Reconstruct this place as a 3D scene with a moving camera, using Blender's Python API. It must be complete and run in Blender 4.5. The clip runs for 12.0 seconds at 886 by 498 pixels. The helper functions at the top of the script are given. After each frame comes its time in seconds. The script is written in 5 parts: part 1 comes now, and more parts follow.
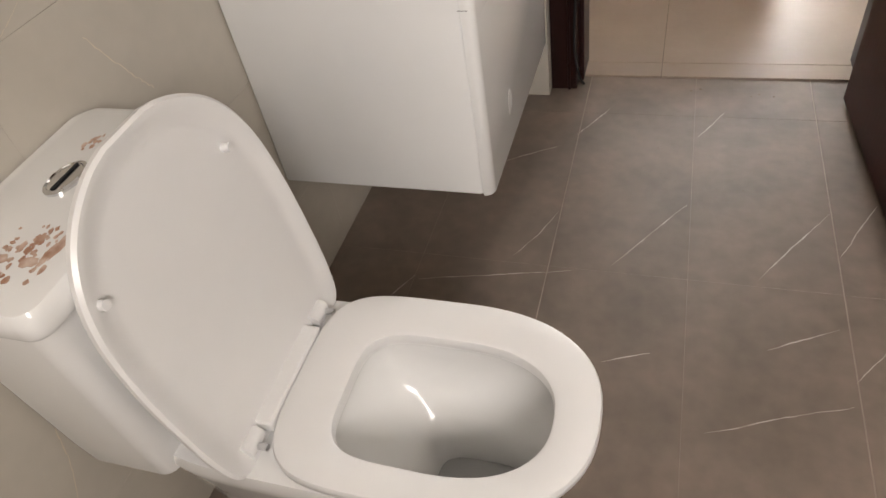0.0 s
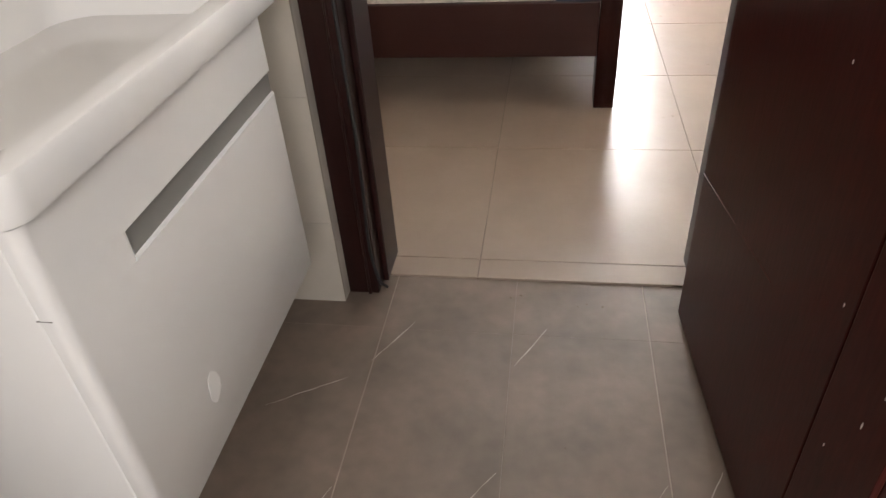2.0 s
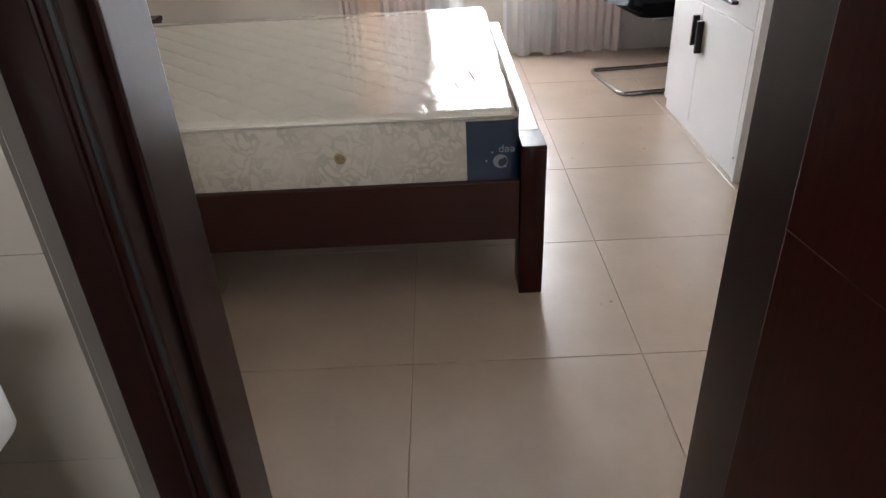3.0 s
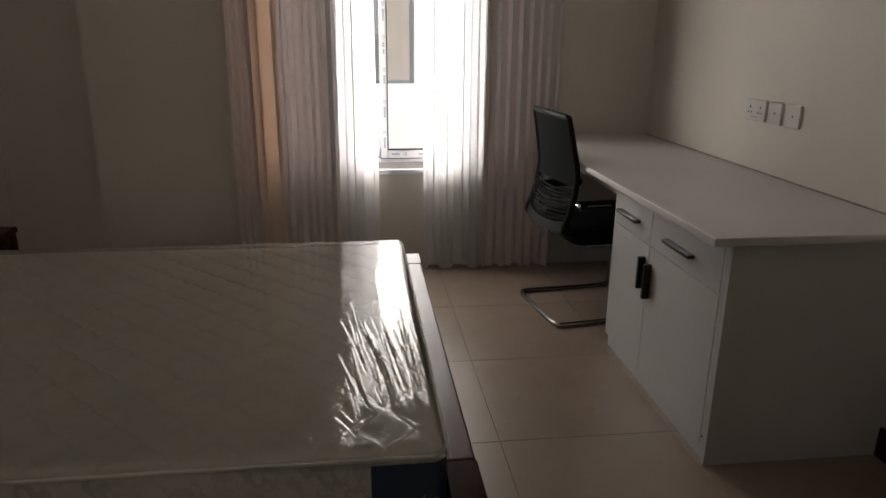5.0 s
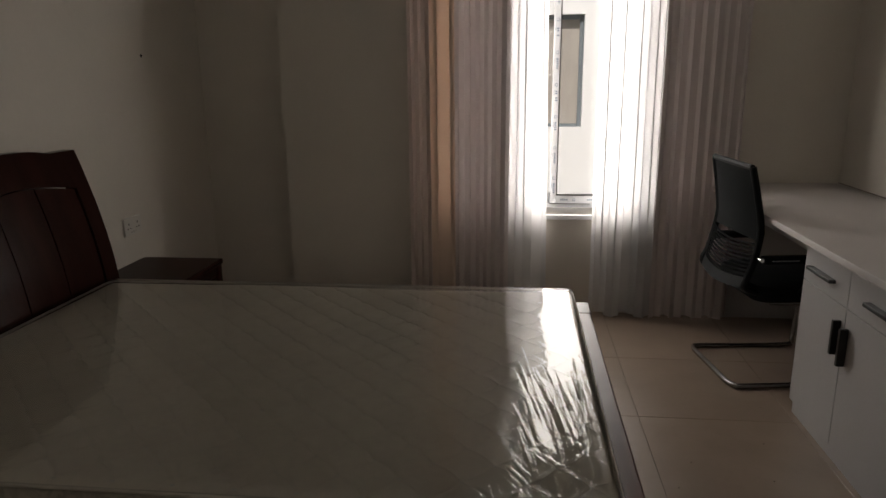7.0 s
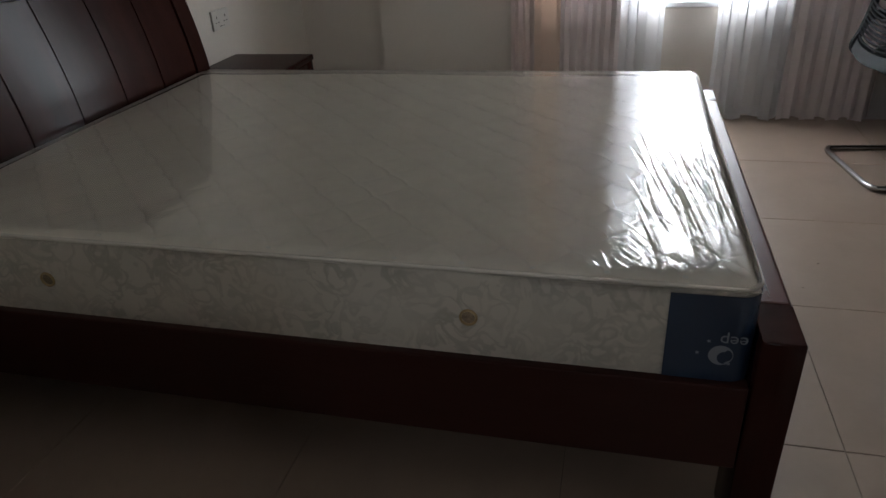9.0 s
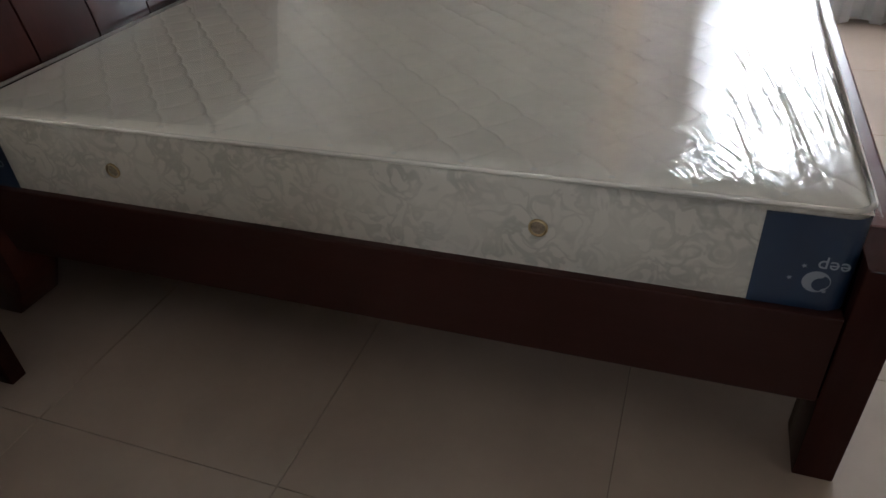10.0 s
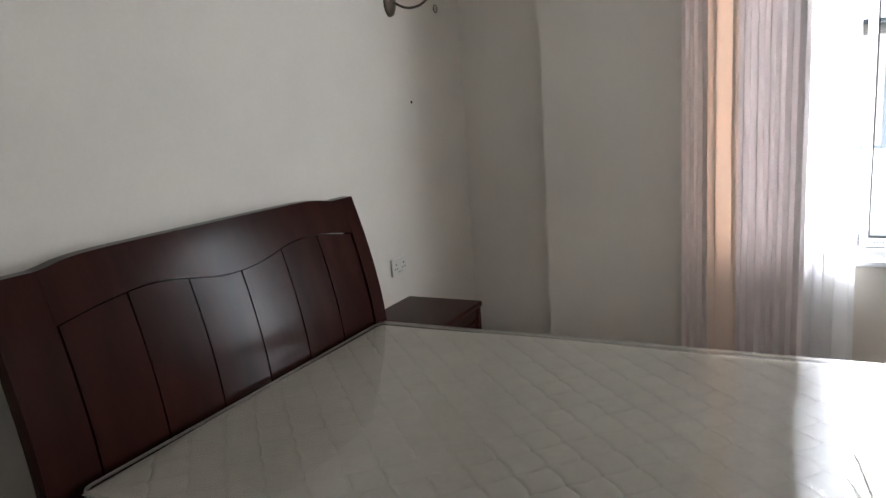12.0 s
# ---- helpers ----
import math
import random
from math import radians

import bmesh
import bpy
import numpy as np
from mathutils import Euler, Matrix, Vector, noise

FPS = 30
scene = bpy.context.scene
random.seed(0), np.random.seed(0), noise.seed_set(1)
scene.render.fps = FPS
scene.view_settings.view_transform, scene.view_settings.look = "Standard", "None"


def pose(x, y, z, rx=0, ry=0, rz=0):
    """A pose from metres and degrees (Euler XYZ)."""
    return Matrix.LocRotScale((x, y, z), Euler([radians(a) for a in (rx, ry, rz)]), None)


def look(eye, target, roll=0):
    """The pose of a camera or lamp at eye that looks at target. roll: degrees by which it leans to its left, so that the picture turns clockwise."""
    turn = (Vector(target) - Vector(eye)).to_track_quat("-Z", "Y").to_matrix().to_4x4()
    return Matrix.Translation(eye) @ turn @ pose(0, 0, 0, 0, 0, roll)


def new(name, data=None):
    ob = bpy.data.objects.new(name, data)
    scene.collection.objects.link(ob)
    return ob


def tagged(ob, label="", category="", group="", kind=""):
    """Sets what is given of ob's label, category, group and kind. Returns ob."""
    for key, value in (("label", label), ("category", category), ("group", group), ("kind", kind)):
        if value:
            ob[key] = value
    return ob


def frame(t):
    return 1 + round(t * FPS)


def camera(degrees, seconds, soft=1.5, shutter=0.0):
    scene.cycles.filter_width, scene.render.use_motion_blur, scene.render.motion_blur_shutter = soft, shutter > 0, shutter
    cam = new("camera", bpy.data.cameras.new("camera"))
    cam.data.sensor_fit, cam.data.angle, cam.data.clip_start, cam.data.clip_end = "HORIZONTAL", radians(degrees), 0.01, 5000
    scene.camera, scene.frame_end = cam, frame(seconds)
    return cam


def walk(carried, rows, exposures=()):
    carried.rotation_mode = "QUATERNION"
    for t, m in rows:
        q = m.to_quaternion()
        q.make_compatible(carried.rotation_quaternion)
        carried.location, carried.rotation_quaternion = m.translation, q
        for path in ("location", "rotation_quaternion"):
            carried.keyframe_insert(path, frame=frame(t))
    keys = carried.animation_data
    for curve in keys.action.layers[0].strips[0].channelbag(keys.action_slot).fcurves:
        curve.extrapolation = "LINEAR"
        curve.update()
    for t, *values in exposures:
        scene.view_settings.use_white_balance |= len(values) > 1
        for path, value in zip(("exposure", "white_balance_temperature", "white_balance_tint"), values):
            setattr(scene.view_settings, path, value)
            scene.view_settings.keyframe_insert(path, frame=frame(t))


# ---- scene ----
cam = camera(66.0, 12.0)
EXPOSURES = [(0, 2.88, 6750, 12), (1.0, 2.9, 6700, 12), (2.0, 2.98, 6550, 12), (2.7, 2.7, 6100, 10), (4.3, 0.1, 6300, 10), (4.9, -0.2, 6850, 12), (6.7, -0.58, 7050, 12), (8.3, -0.2, 6500, 10), (8.8, 0.42, 6050, 8), (9.5, 1.35, 5750, 8), (10.5, 1.82, 5750, 8), (11.0, 1.82, 5750, 8), (11.5, 1.75, 5750, 8), (12, 1.4, 5850, 8)]
PATH = [
    (0, (-0.296, -2.847, 1.118), (-0.874, -1.531, -0.272), -11.4),
    (0.5, (-0.275, -2.742, 1.109), (-0.726, -1.421, -0.323), -7.7),
    (1, (-0.246, -2.673, 1.111), (-0.616, -1.312, -0.306), -6.2),
    (1.5, (-0.2, -2.496, 1.091), (-0.496, -1.016, -0.221), -3.3),
    (2, (-0.149, -2.318, 1.052), (-0.446, -0.73, -0.127), -4.3),
    (2.5, (-0.199, -2.016, 1.111), (-0.313, -0.301, 0.087), -1.7),
    (2.7, (-0.201, -1.9, 1.133), (-0.269, -0.181, 0.113), -2.1),
    (4.3, (-0.192, -1.155, 1.225), (0.018, 0.672, 0.437), -2.6),
    (4.5, (-0.18, -1.111, 1.237), (0.075, 0.732, 0.504), -1.7),
    (5, (-0.146, -1.09, 1.285), (0.086, 0.806, 0.693), 0.5),
    (5.5, (-0.127, -1.108, 1.312), (0.052, 0.816, 0.794), 0.7),
    (6, (-0.149, -1.121, 1.32), (-0.107, 0.814, 0.816), 0.2),
    (6.5, (-0.182, -1.117, 1.33), (-0.303, 0.82, 0.849), -0.1),
    (6.7, (-0.194, -1.119, 1.332), (-0.354, 0.817, 0.854), -0.2),
    (8.3, (-0.232, -1.048, 1.221), (-0.668, 0.764, 0.497), -3.0),
    (8.5, (-0.232, -1.037, 1.193), (-0.683, 0.743, 0.401), -3.0),
    (9, (-0.249, -1.019, 1.145), (-0.716, 0.684, 0.205), -3.5),
    (9.5, (-0.279, -0.999, 1.119), (-0.871, 0.619, 0.105), -4.0),
    (10, (-0.274, -0.964, 1.104), (-0.891, 0.547, -0.052), -4.7),
    (10.5, (-0.286, -0.923, 1.123), (-0.976, 0.502, -0.099), -5.6),
    (11, (-0.325, -0.926, 1.164), (-1.167, 0.595, 0.175), -3.9),
    (11.2, (-0.272, -0.94, 1.173), (-1.184, 0.611, 0.299), -6.0),
    (11.5, (-0.335, -0.924, 1.258), (-1.21, 0.74, 0.575), -3.9),
    (12, (-0.333, -0.929, 1.372), (-1.233, 0.816, 0.989), -4.0),
]
walk(cam, [(t, look(eye, target, roll)) for t, eye, target, roll in PATH], EXPOSURES)

# light: overcast-bright day behind the bedroom window, a small high window in the bathroom
world = bpy.data.worlds.new("world")
scene.world = world
world.use_nodes = True
wn = world.node_tree
sky = wn.nodes.new("ShaderNodeTexSky")
sky.sky_type, sky.sun_disc = "NISHITA", False
sky.sun_elevation, sky.sun_rotation = radians(42), radians(188)
wn.links.new(sky.outputs[0], wn.nodes["Background"].inputs[0])
wn.nodes["Background"].inputs[1].default_value = 0.15


def sun_lamp():
    data = bpy.data.lights.new("sun", "SUN")
    data.energy, data.angle, data.color = 5.0, radians(0.5), (1.0, 0.97, 0.93)
    el, az = radians(42), radians(188)
    away = Vector((math.sin(az) * math.cos(el), math.cos(az) * math.cos(el), math.sin(el)))
    ob = new("sun", data)
    ob.matrix_world = look(away * 30, (0, 0, 0))


sun_lamp()


def window_lamp(name, x, y, z, w, h, turn, energy, tint, down=0):
    data = bpy.data.lights.new(name, "AREA")
    data.shape, data.size, data.size_y, data.energy, data.color = "RECTANGLE", w, h, energy, tint
    ob = new(name, data)
    ob.matrix_world = pose(x, y, z, 90 - down, 0, turn)


window_lamp("bedroom_window_light", -0.02, 2.75, 1.34, 1.3, 1.46, 180, 64, (1.0, 0.985, 0.97), 0)
window_lamp("bathroom_window_light", 0.35, -3.78, 1.7, 0.8, 0.75, 0, 5.6, (1.0, 0.965, 0.93))


# ---- materials ----
def mat(name, color, rough=0.5, metal=0.0, vary=0.0, vscale=6.0, bump=0.0, bscale=60.0, coat=0.0, fine=0.0,
        fscale=90.0, color2=None, per_piece=0.0, stretch=(1, 1, 1), spec=0.5, bdist=0.002):
    m = bpy.data.materials.new(name)
    m.use_nodes = True
    nt = m.node_tree
    b = nt.nodes["Principled BSDF"]
    b.inputs["Roughness"].default_value, b.inputs["Metallic"].default_value = rough, metal
    b.inputs["Coat Weight"].default_value, b.inputs["Specular IOR Level"].default_value = coat, spec
    b.inputs["Coat Roughness"].default_value = 0.16
    co = nt.nodes.new("ShaderNodeNewGeometry").outputs["Position"]
    mp = nt.nodes.new("ShaderNodeMapping")
    mp.inputs["Scale"].default_value = stretch
    nt.links.new(co, mp.inputs[0])
    co = mp.outputs[0]

    def noise_tex(scale, detail=5):
        n = nt.nodes.new("ShaderNodeTexNoise")
        n.inputs["Scale"].default_value, n.inputs["Detail"].default_value = scale, detail
        nt.links.new(co, n.inputs["Vector"])
        return n.outputs["Fac"]

    c2 = color2 or tuple(max(0.0, c * (1 - vary)) for c in color)
    mix = nt.nodes.new("ShaderNodeMix")
    mix.data_type = "RGBA"
    mix.inputs[6].default_value, mix.inputs[7].default_value = (*color, 1), (*c2, 1)
    ramp = nt.nodes.new("ShaderNodeMapRange")
    ramp.inputs[1].default_value, ramp.inputs[2].default_value = 0.35, 0.68
    nt.links.new(noise_tex(vscale), ramp.inputs[0])
    nt.links.new(ramp.outputs[0], mix.inputs[0])
    out = mix.outputs[2]
    if fine:
        hsv = nt.nodes.new("ShaderNodeHueSaturation")
        r2 = nt.nodes.new("ShaderNodeMapRange")
        r2.inputs[1].default_value, r2.inputs[2].default_value = 0.3, 0.7
        r2.inputs[3].default_value, r2.inputs[4].default_value = 1 - fine, 1 + fine
        nt.links.new(noise_tex(fscale), r2.inputs[0])
        nt.links.new(r2.outputs[0], hsv.inputs["Value"])
        nt.links.new(out, hsv.inputs["Color"])
        out = hsv.outputs[0]
    if per_piece:
        hsv = nt.nodes.new("ShaderNodeHueSaturation")
        r3 = nt.nodes.new("ShaderNodeMapRange")
        r3.inputs[3].default_value, r3.inputs[4].default_value = 1 - per_piece, 1 + per_piece
        nt.links.new(nt.nodes.new("ShaderNodeObjectInfo").outputs["Random"], r3.inputs[0])
        nt.links.new(r3.outputs[0], hsv.inputs["Value"])
        nt.links.new(out, hsv.inputs["Color"])
        out = hsv.outputs[0]
    nt.links.new(out, b.inputs["Base Color"])
    if bump:
        bp = nt.nodes.new("ShaderNodeBump")
        bp.inputs["Strength"].default_value, bp.inputs["Distance"].default_value = bump, bdist
        nt.links.new(noise_tex(bscale, 3), bp.inputs["Height"])
        nt.links.new(bp.outputs[0], b.inputs["Normal"])
    return m


M_WALL = mat("wall_paint", (0.68, 0.635, 0.57), 0.72, vary=0.05, vscale=2.5, bump=0.15, bscale=140, fine=0.015)
M_CEIL = mat("ceiling_paint", (0.84, 0.83, 0.81), 0.85, vary=0.03)
M_TILE = mat("beige_floor_tile", (0.285, 0.216, 0.168), 0.32, spec=0.65, vary=0.12, vscale=5, fine=0.03, fscale=40, per_piece=0.03, bump=0.03, bscale=12)
M_GROUT = mat("floor_grout", (0.19, 0.145, 0.11), 0.9, vary=0.3, vscale=14)
M_BTILE = mat("grey_stone_tile", (0.2, 0.152, 0.121), 0.42, color2=(0.142, 0.112, 0.09), vscale=5.5, fine=0.09, fscale=28, per_piece=0.04, bump=0.1, bscale=90)
M_BGROUT = mat("grey_floor_grout", (0.33, 0.265, 0.225), 0.9, vary=0.2, vscale=15)
M_VEIN = mat("pale_stone_vein", (0.6, 0.54, 0.485), 0.4, color2=(0.3, 0.26, 0.225), vscale=25, spec=0.3)
M_WTILE = mat("wall_tile", (0.5, 0.46, 0.4), 0.25, vary=0.06, vscale=4, fine=0.02, fscale=30, per_piece=0.02, bump=0.04, bscale=20)
M_WGROUT = mat("wall_grout", (0.5, 0.46, 0.4), 0.9, vary=0.15)
M_WVEIN = mat("wall_tile_vein", (0.6, 0.52, 0.4), 0.3, vary=0.2)
M_CERAMIC = mat("white_glazed_ceramic", (0.8, 0.795, 0.785), 0.08, vary=0.02, coat=0.3)
M_WATER = mat("still_water", (0.4, 0.4, 0.39), 0.03)
M_PLASTIC = mat("white_seat_plastic", (0.77, 0.76, 0.755), 0.28, vary=0.02, vscale=12)
M_LACQ = mat("white_lacquer", (0.78, 0.775, 0.765), 0.16, vary=0.02, bump=0.02, bscale=8)
M_LACQE = mat("shaded_lacquer", (0.2, 0.195, 0.185), 0.4, vary=0.1)
M_LAM = mat("white_laminate", (0.54, 0.53, 0.53), 0.4, vary=0.03, vscale=3, fine=0.02, bump=0.06, bscale=220)
M_LAMTOP = mat("desk_laminate", (0.6, 0.56, 0.545), 0.45, vary=0.04, vscale=4, fine=0.03, fscale=260, bump=0.08, bscale=260)
M_WOOD = mat("dark_red_wood", (0.075, 0.017, 0.0105), 0.32, color2=(0.042, 0.012, 0.008), vscale=3, fine=0.05, fscale=24, stretch=(4, 0.4, 4), spec=0.18)
M_WOODX = mat("dark_red_wood_lengthwise", (0.032, 0.0100, 0.0074), 0.42, spec=0.2, color2=(0.028, 0.008, 0.0055), vscale=3, fine=0.1, fscale=55, stretch=(0.8, 9, 9), coat=0.03)
M_WOODV = mat("dark_red_wood_upright", (0.031, 0.0098, 0.0074), 0.2, color2=(0.022, 0.0072, 0.0055), vscale=3, fine=0.05, fscale=34, stretch=(4, 4, 0.4), spec=0.075)
M_FRAMEW = mat("frame_wood", (0.02, 0.005, 0.004), 0.35, spec=0.35, color2=(0.012, 0.0035, 0.003), vscale=4, fine=0.2, fscale=50, stretch=(3, 3, 0.5))
M_DOORW = mat("door_wood", (0.050, 0.0085, 0.0065), 0.34, spec=0.15, color2=(0.042, 0.0075, 0.006), vscale=4, fine=0.2, fscale=50, stretch=(3, 3, 0.5), bump=0.08, bscale=40)
M_EDGE = mat("door_edge", (0.026, 0.0055, 0.0045), 0.4, spec=0.2, vary=0.3, vscale=5)
M_GROOVE = mat("groove_shade_wood", (0.012, 0.005, 0.004), 0.6)
M_CHROME = mat("chrome", (0.75, 0.75, 0.76), 0.09, 1.0, vary=0.05)
M_DULL = mat("dull_chrome", (0.42, 0.41, 0.4), 0.22, 1.0, vary=0.15)
M_STEEL = mat("brushed_steel", (0.45, 0.44, 0.43), 0.28, 1.0, vary=0.1)
M_BLACK = mat("black_metal", (0.015, 0.015, 0.017), 0.35, vary=0.2)
M_BLACKP = mat("black_plastic", (0.005, 0.007, 0.008), 0.55, spec=0.14, vary=0.2, bump=0.1, bscale=300)
M_SEATF = mat("black_fabric", (0.008, 0.010, 0.011), 0.9, spec=0.12, vary=0.2, bump=0.4, bscale=500)
M_THREAD = mat("thread_and_groove_shade", (0.74, 0.70, 0.63), 0.8, vary=0.15)
M_PIPE = mat("cream_cord", (0.66, 0.62, 0.55), 0.7, vary=0.08, vscale=20)
M_KNOT = mat("pale_tuft", (0.82, 0.8, 0.74), 0.5)
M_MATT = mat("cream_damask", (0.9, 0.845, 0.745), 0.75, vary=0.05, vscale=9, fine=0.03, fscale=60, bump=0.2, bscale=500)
M_BLUE = mat("blue_label_fabric", (0.012, 0.028, 0.062), 0.4, vary=0.15, vscale=10, coat=0.3)
M_PRINT = mat("white_print", (0.22, 0.24, 0.27), 0.6)
M_GOLD = mat("brass_eyelet", (0.48, 0.36, 0.2), 0.35, 0.8, vary=0.2)
M_EYE = mat("tan_vent_cloth", (0.27, 0.21, 0.14), 0.6, vary=0.5, vscale=160)
M_DARK = mat("dark_void", (0.01, 0.009, 0.009), 0.9)
M_GLUE = mat("old_glue", (0.36, 0.19, 0.12), 0.8, color2=(0.62, 0.5, 0.42), vscale=60)
M_PVC = mat("white_window_frame", (0.84, 0.85, 0.87), 0.35, vary=0.03)
M_TAPE = mat("blue_tape_print", (0.2, 0.27, 0.36), 0.5)
M_GASKET = mat("black_gasket", (0.012, 0.012, 0.013), 0.5)
M_HOUSE = mat("white_render", (0.86, 0.86, 0.85), 0.9, vary=0.05, vscale=2, bump=0.2, bscale=50)
M_HBLIND = mat("beige_blind", (0.4, 0.37, 0.33), 0.8, vary=0.15, vscale=3)
M_HFRAME = mat("grey_window_frame", (0.16, 0.19, 0.21), 0.5, vary=0.1)
M_PAINTCHIP = mat("white_paint_fleck", (0.7, 0.66, 0.64), 0.6)
M_SOCK = mat("socket_plastic", (0.62, 0.595, 0.55), 0.35, vary=0.02)
M_JOINT = mat("wall_joint_shade", (0.36, 0.31, 0.27), 0.7, vary=0.3, vscale=20)
M_BRONZE = mat("aged_bronze", (0.1, 0.08, 0.06), 0.4, 0.8, vary=0.2)
M_ASPH = mat("yard_concrete", (0.35, 0.33, 0.3), 0.9, vary=0.2)


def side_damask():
    """Cream fabric with a scrolling woven pattern, toned darker than the top for its weaker light."""
    m = mat("damask_shaded_side", (0.6, 0.555, 0.49), 0.6, bump=0.2, bscale=400)
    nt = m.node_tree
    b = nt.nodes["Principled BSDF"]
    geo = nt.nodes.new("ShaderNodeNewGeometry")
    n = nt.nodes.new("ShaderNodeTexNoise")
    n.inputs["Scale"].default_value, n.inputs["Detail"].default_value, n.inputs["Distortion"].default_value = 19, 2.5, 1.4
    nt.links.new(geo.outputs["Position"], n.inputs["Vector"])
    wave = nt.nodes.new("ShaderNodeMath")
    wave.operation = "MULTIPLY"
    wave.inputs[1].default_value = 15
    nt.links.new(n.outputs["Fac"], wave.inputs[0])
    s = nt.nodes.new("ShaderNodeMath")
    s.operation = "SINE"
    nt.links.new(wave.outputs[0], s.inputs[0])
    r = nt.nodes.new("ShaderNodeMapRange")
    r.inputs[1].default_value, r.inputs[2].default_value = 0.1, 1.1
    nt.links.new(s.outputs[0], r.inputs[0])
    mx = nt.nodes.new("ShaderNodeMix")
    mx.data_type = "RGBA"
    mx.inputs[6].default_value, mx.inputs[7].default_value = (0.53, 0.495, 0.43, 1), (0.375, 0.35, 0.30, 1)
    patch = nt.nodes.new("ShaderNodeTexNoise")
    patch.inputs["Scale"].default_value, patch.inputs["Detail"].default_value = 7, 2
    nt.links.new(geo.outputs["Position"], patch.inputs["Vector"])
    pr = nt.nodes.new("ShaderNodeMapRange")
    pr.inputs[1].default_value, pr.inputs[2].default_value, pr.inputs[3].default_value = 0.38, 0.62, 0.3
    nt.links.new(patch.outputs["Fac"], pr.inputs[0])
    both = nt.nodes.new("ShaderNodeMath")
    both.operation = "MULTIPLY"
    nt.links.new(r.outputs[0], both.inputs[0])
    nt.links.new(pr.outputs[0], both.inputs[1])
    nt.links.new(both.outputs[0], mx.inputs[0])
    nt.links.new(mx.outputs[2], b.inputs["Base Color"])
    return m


M_SIDE = side_damask()


def film_material(ior=1.46):
    """Clear plastic wrap: see-through with a wet gloss."""
    m = bpy.data.materials.new("clear_wrap")
    m.use_nodes = True
    nt = m.node_tree
    nt.nodes.remove(nt.nodes["Principled BSDF"])
    tr, gl = nt.nodes.new("ShaderNodeBsdfTransparent"), nt.nodes.new("ShaderNodeBsdfGlossy")
    tr.inputs[0].default_value = (0.97, 0.97, 0.97, 1)
    gl.inputs["Roughness"].default_value = 0.05
    fr = nt.nodes.new("ShaderNodeFresnel")
    fr.inputs[0].default_value = ior
    mx = nt.nodes.new("ShaderNodeMixShader")
    nt.links.new(fr.outputs[0], mx.inputs[0])
    nt.links.new(tr.outputs[0], mx.inputs[1])
    nt.links.new(gl.outputs[0], mx.inputs[2])
    nt.links.new(mx.outputs[0], nt.nodes["Material Output"].inputs["Surface"])
    return m


def glass_material():
    m = film_material()
    m.name = "clear_glass"
    return m


def cloth(name, color, thin, seethrough, weave=400.0):
    """Curtain cloth: diffuse, translucent, and partly open weave."""
    m = bpy.data.materials.new(name)
    m.use_nodes = True
    nt = m.node_tree
    nt.nodes.remove(nt.nodes["Principled BSDF"])
    df, tl, tr = (nt.nodes.new("ShaderNodeBsdf" + k) for k in ("Diffuse", "Translucent", "Transparent"))
    geo = nt.nodes.new("ShaderNodeNewGeometry")
    n = nt.nodes.new("ShaderNodeTexNoise")
    n.inputs["Scale"].default_value, n.inputs["Detail"].default_value = weave, 2
    nt.links.new(geo.outputs["Position"], n.inputs["Vector"])
    mc = nt.nodes.new("ShaderNodeMix")
    mc.data_type = "RGBA"
    mc.inputs[6].default_value = (*[c * 0.85 for c in color], 1)
    mc.inputs[7].default_value = (*[min(0.9, c * 1.12) for c in color], 1)
    nt.links.new(n.outputs["Fac"], mc.inputs[0])
    for s in (df, tl):
        nt.links.new(mc.outputs[2], s.inputs[0])
    a, b = nt.nodes.new("ShaderNodeMixShader"), nt.nodes.new("ShaderNodeMixShader")
    a.inputs[0].default_value, b.inputs[0].default_value = thin, seethrough
    nt.links.new(df.outputs[0], a.inputs[1])
    nt.links.new(tl.outputs[0], a.inputs[2])
    nt.links.new(a.outputs[0], b.inputs[1])
    nt.links.new(tr.outputs[0], b.inputs[2])
    nt.links.new(b.outputs[0], nt.nodes["Material Output"].inputs["Surface"])
    return m


M_FILM, M_GLASS = film_material(1.6), glass_material()
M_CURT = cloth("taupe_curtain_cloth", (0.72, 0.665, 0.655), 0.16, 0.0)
# peach and warm copies of the taupe cloth: backlight put into the colour
M_CURTO = cloth("taupe_cloth_lit_peach", (0.76, 0.635, 0.545), 0.18, 0.0)
M_CURTE = cloth("taupe_cloth_lit_warm", (0.72, 0.64, 0.605), 0.17, 0.0)
M_SHEER = cloth("white_voile", (0.93, 0.925, 0.935), 0.5, 0.24)


# ---- mesh helpers ----
def part(name, bm, material, parent=None, label="", smooth=False):
    me = bpy.data.meshes.new(name)
    bmesh.ops.recalc_face_normals(bm, faces=bm.faces)
    bm.to_mesh(me)
    bm.free()
    me.materials.append(material)
    if smooth:
        me.polygons.foreach_set("use_smooth", [True] * len(me.polygons))
        me.set_sharp_from_angle(angle=radians(38))
    ob = new(name, me)
    if parent:
        ob.parent = parent
    return tagged(ob, label)


def thing(name, label, category, at=(0, 0, 0), group=""):
    ob = new(name)
    ob.location = at
    ob.empty_display_size = 0.1
    return tagged(ob, label, category, group)


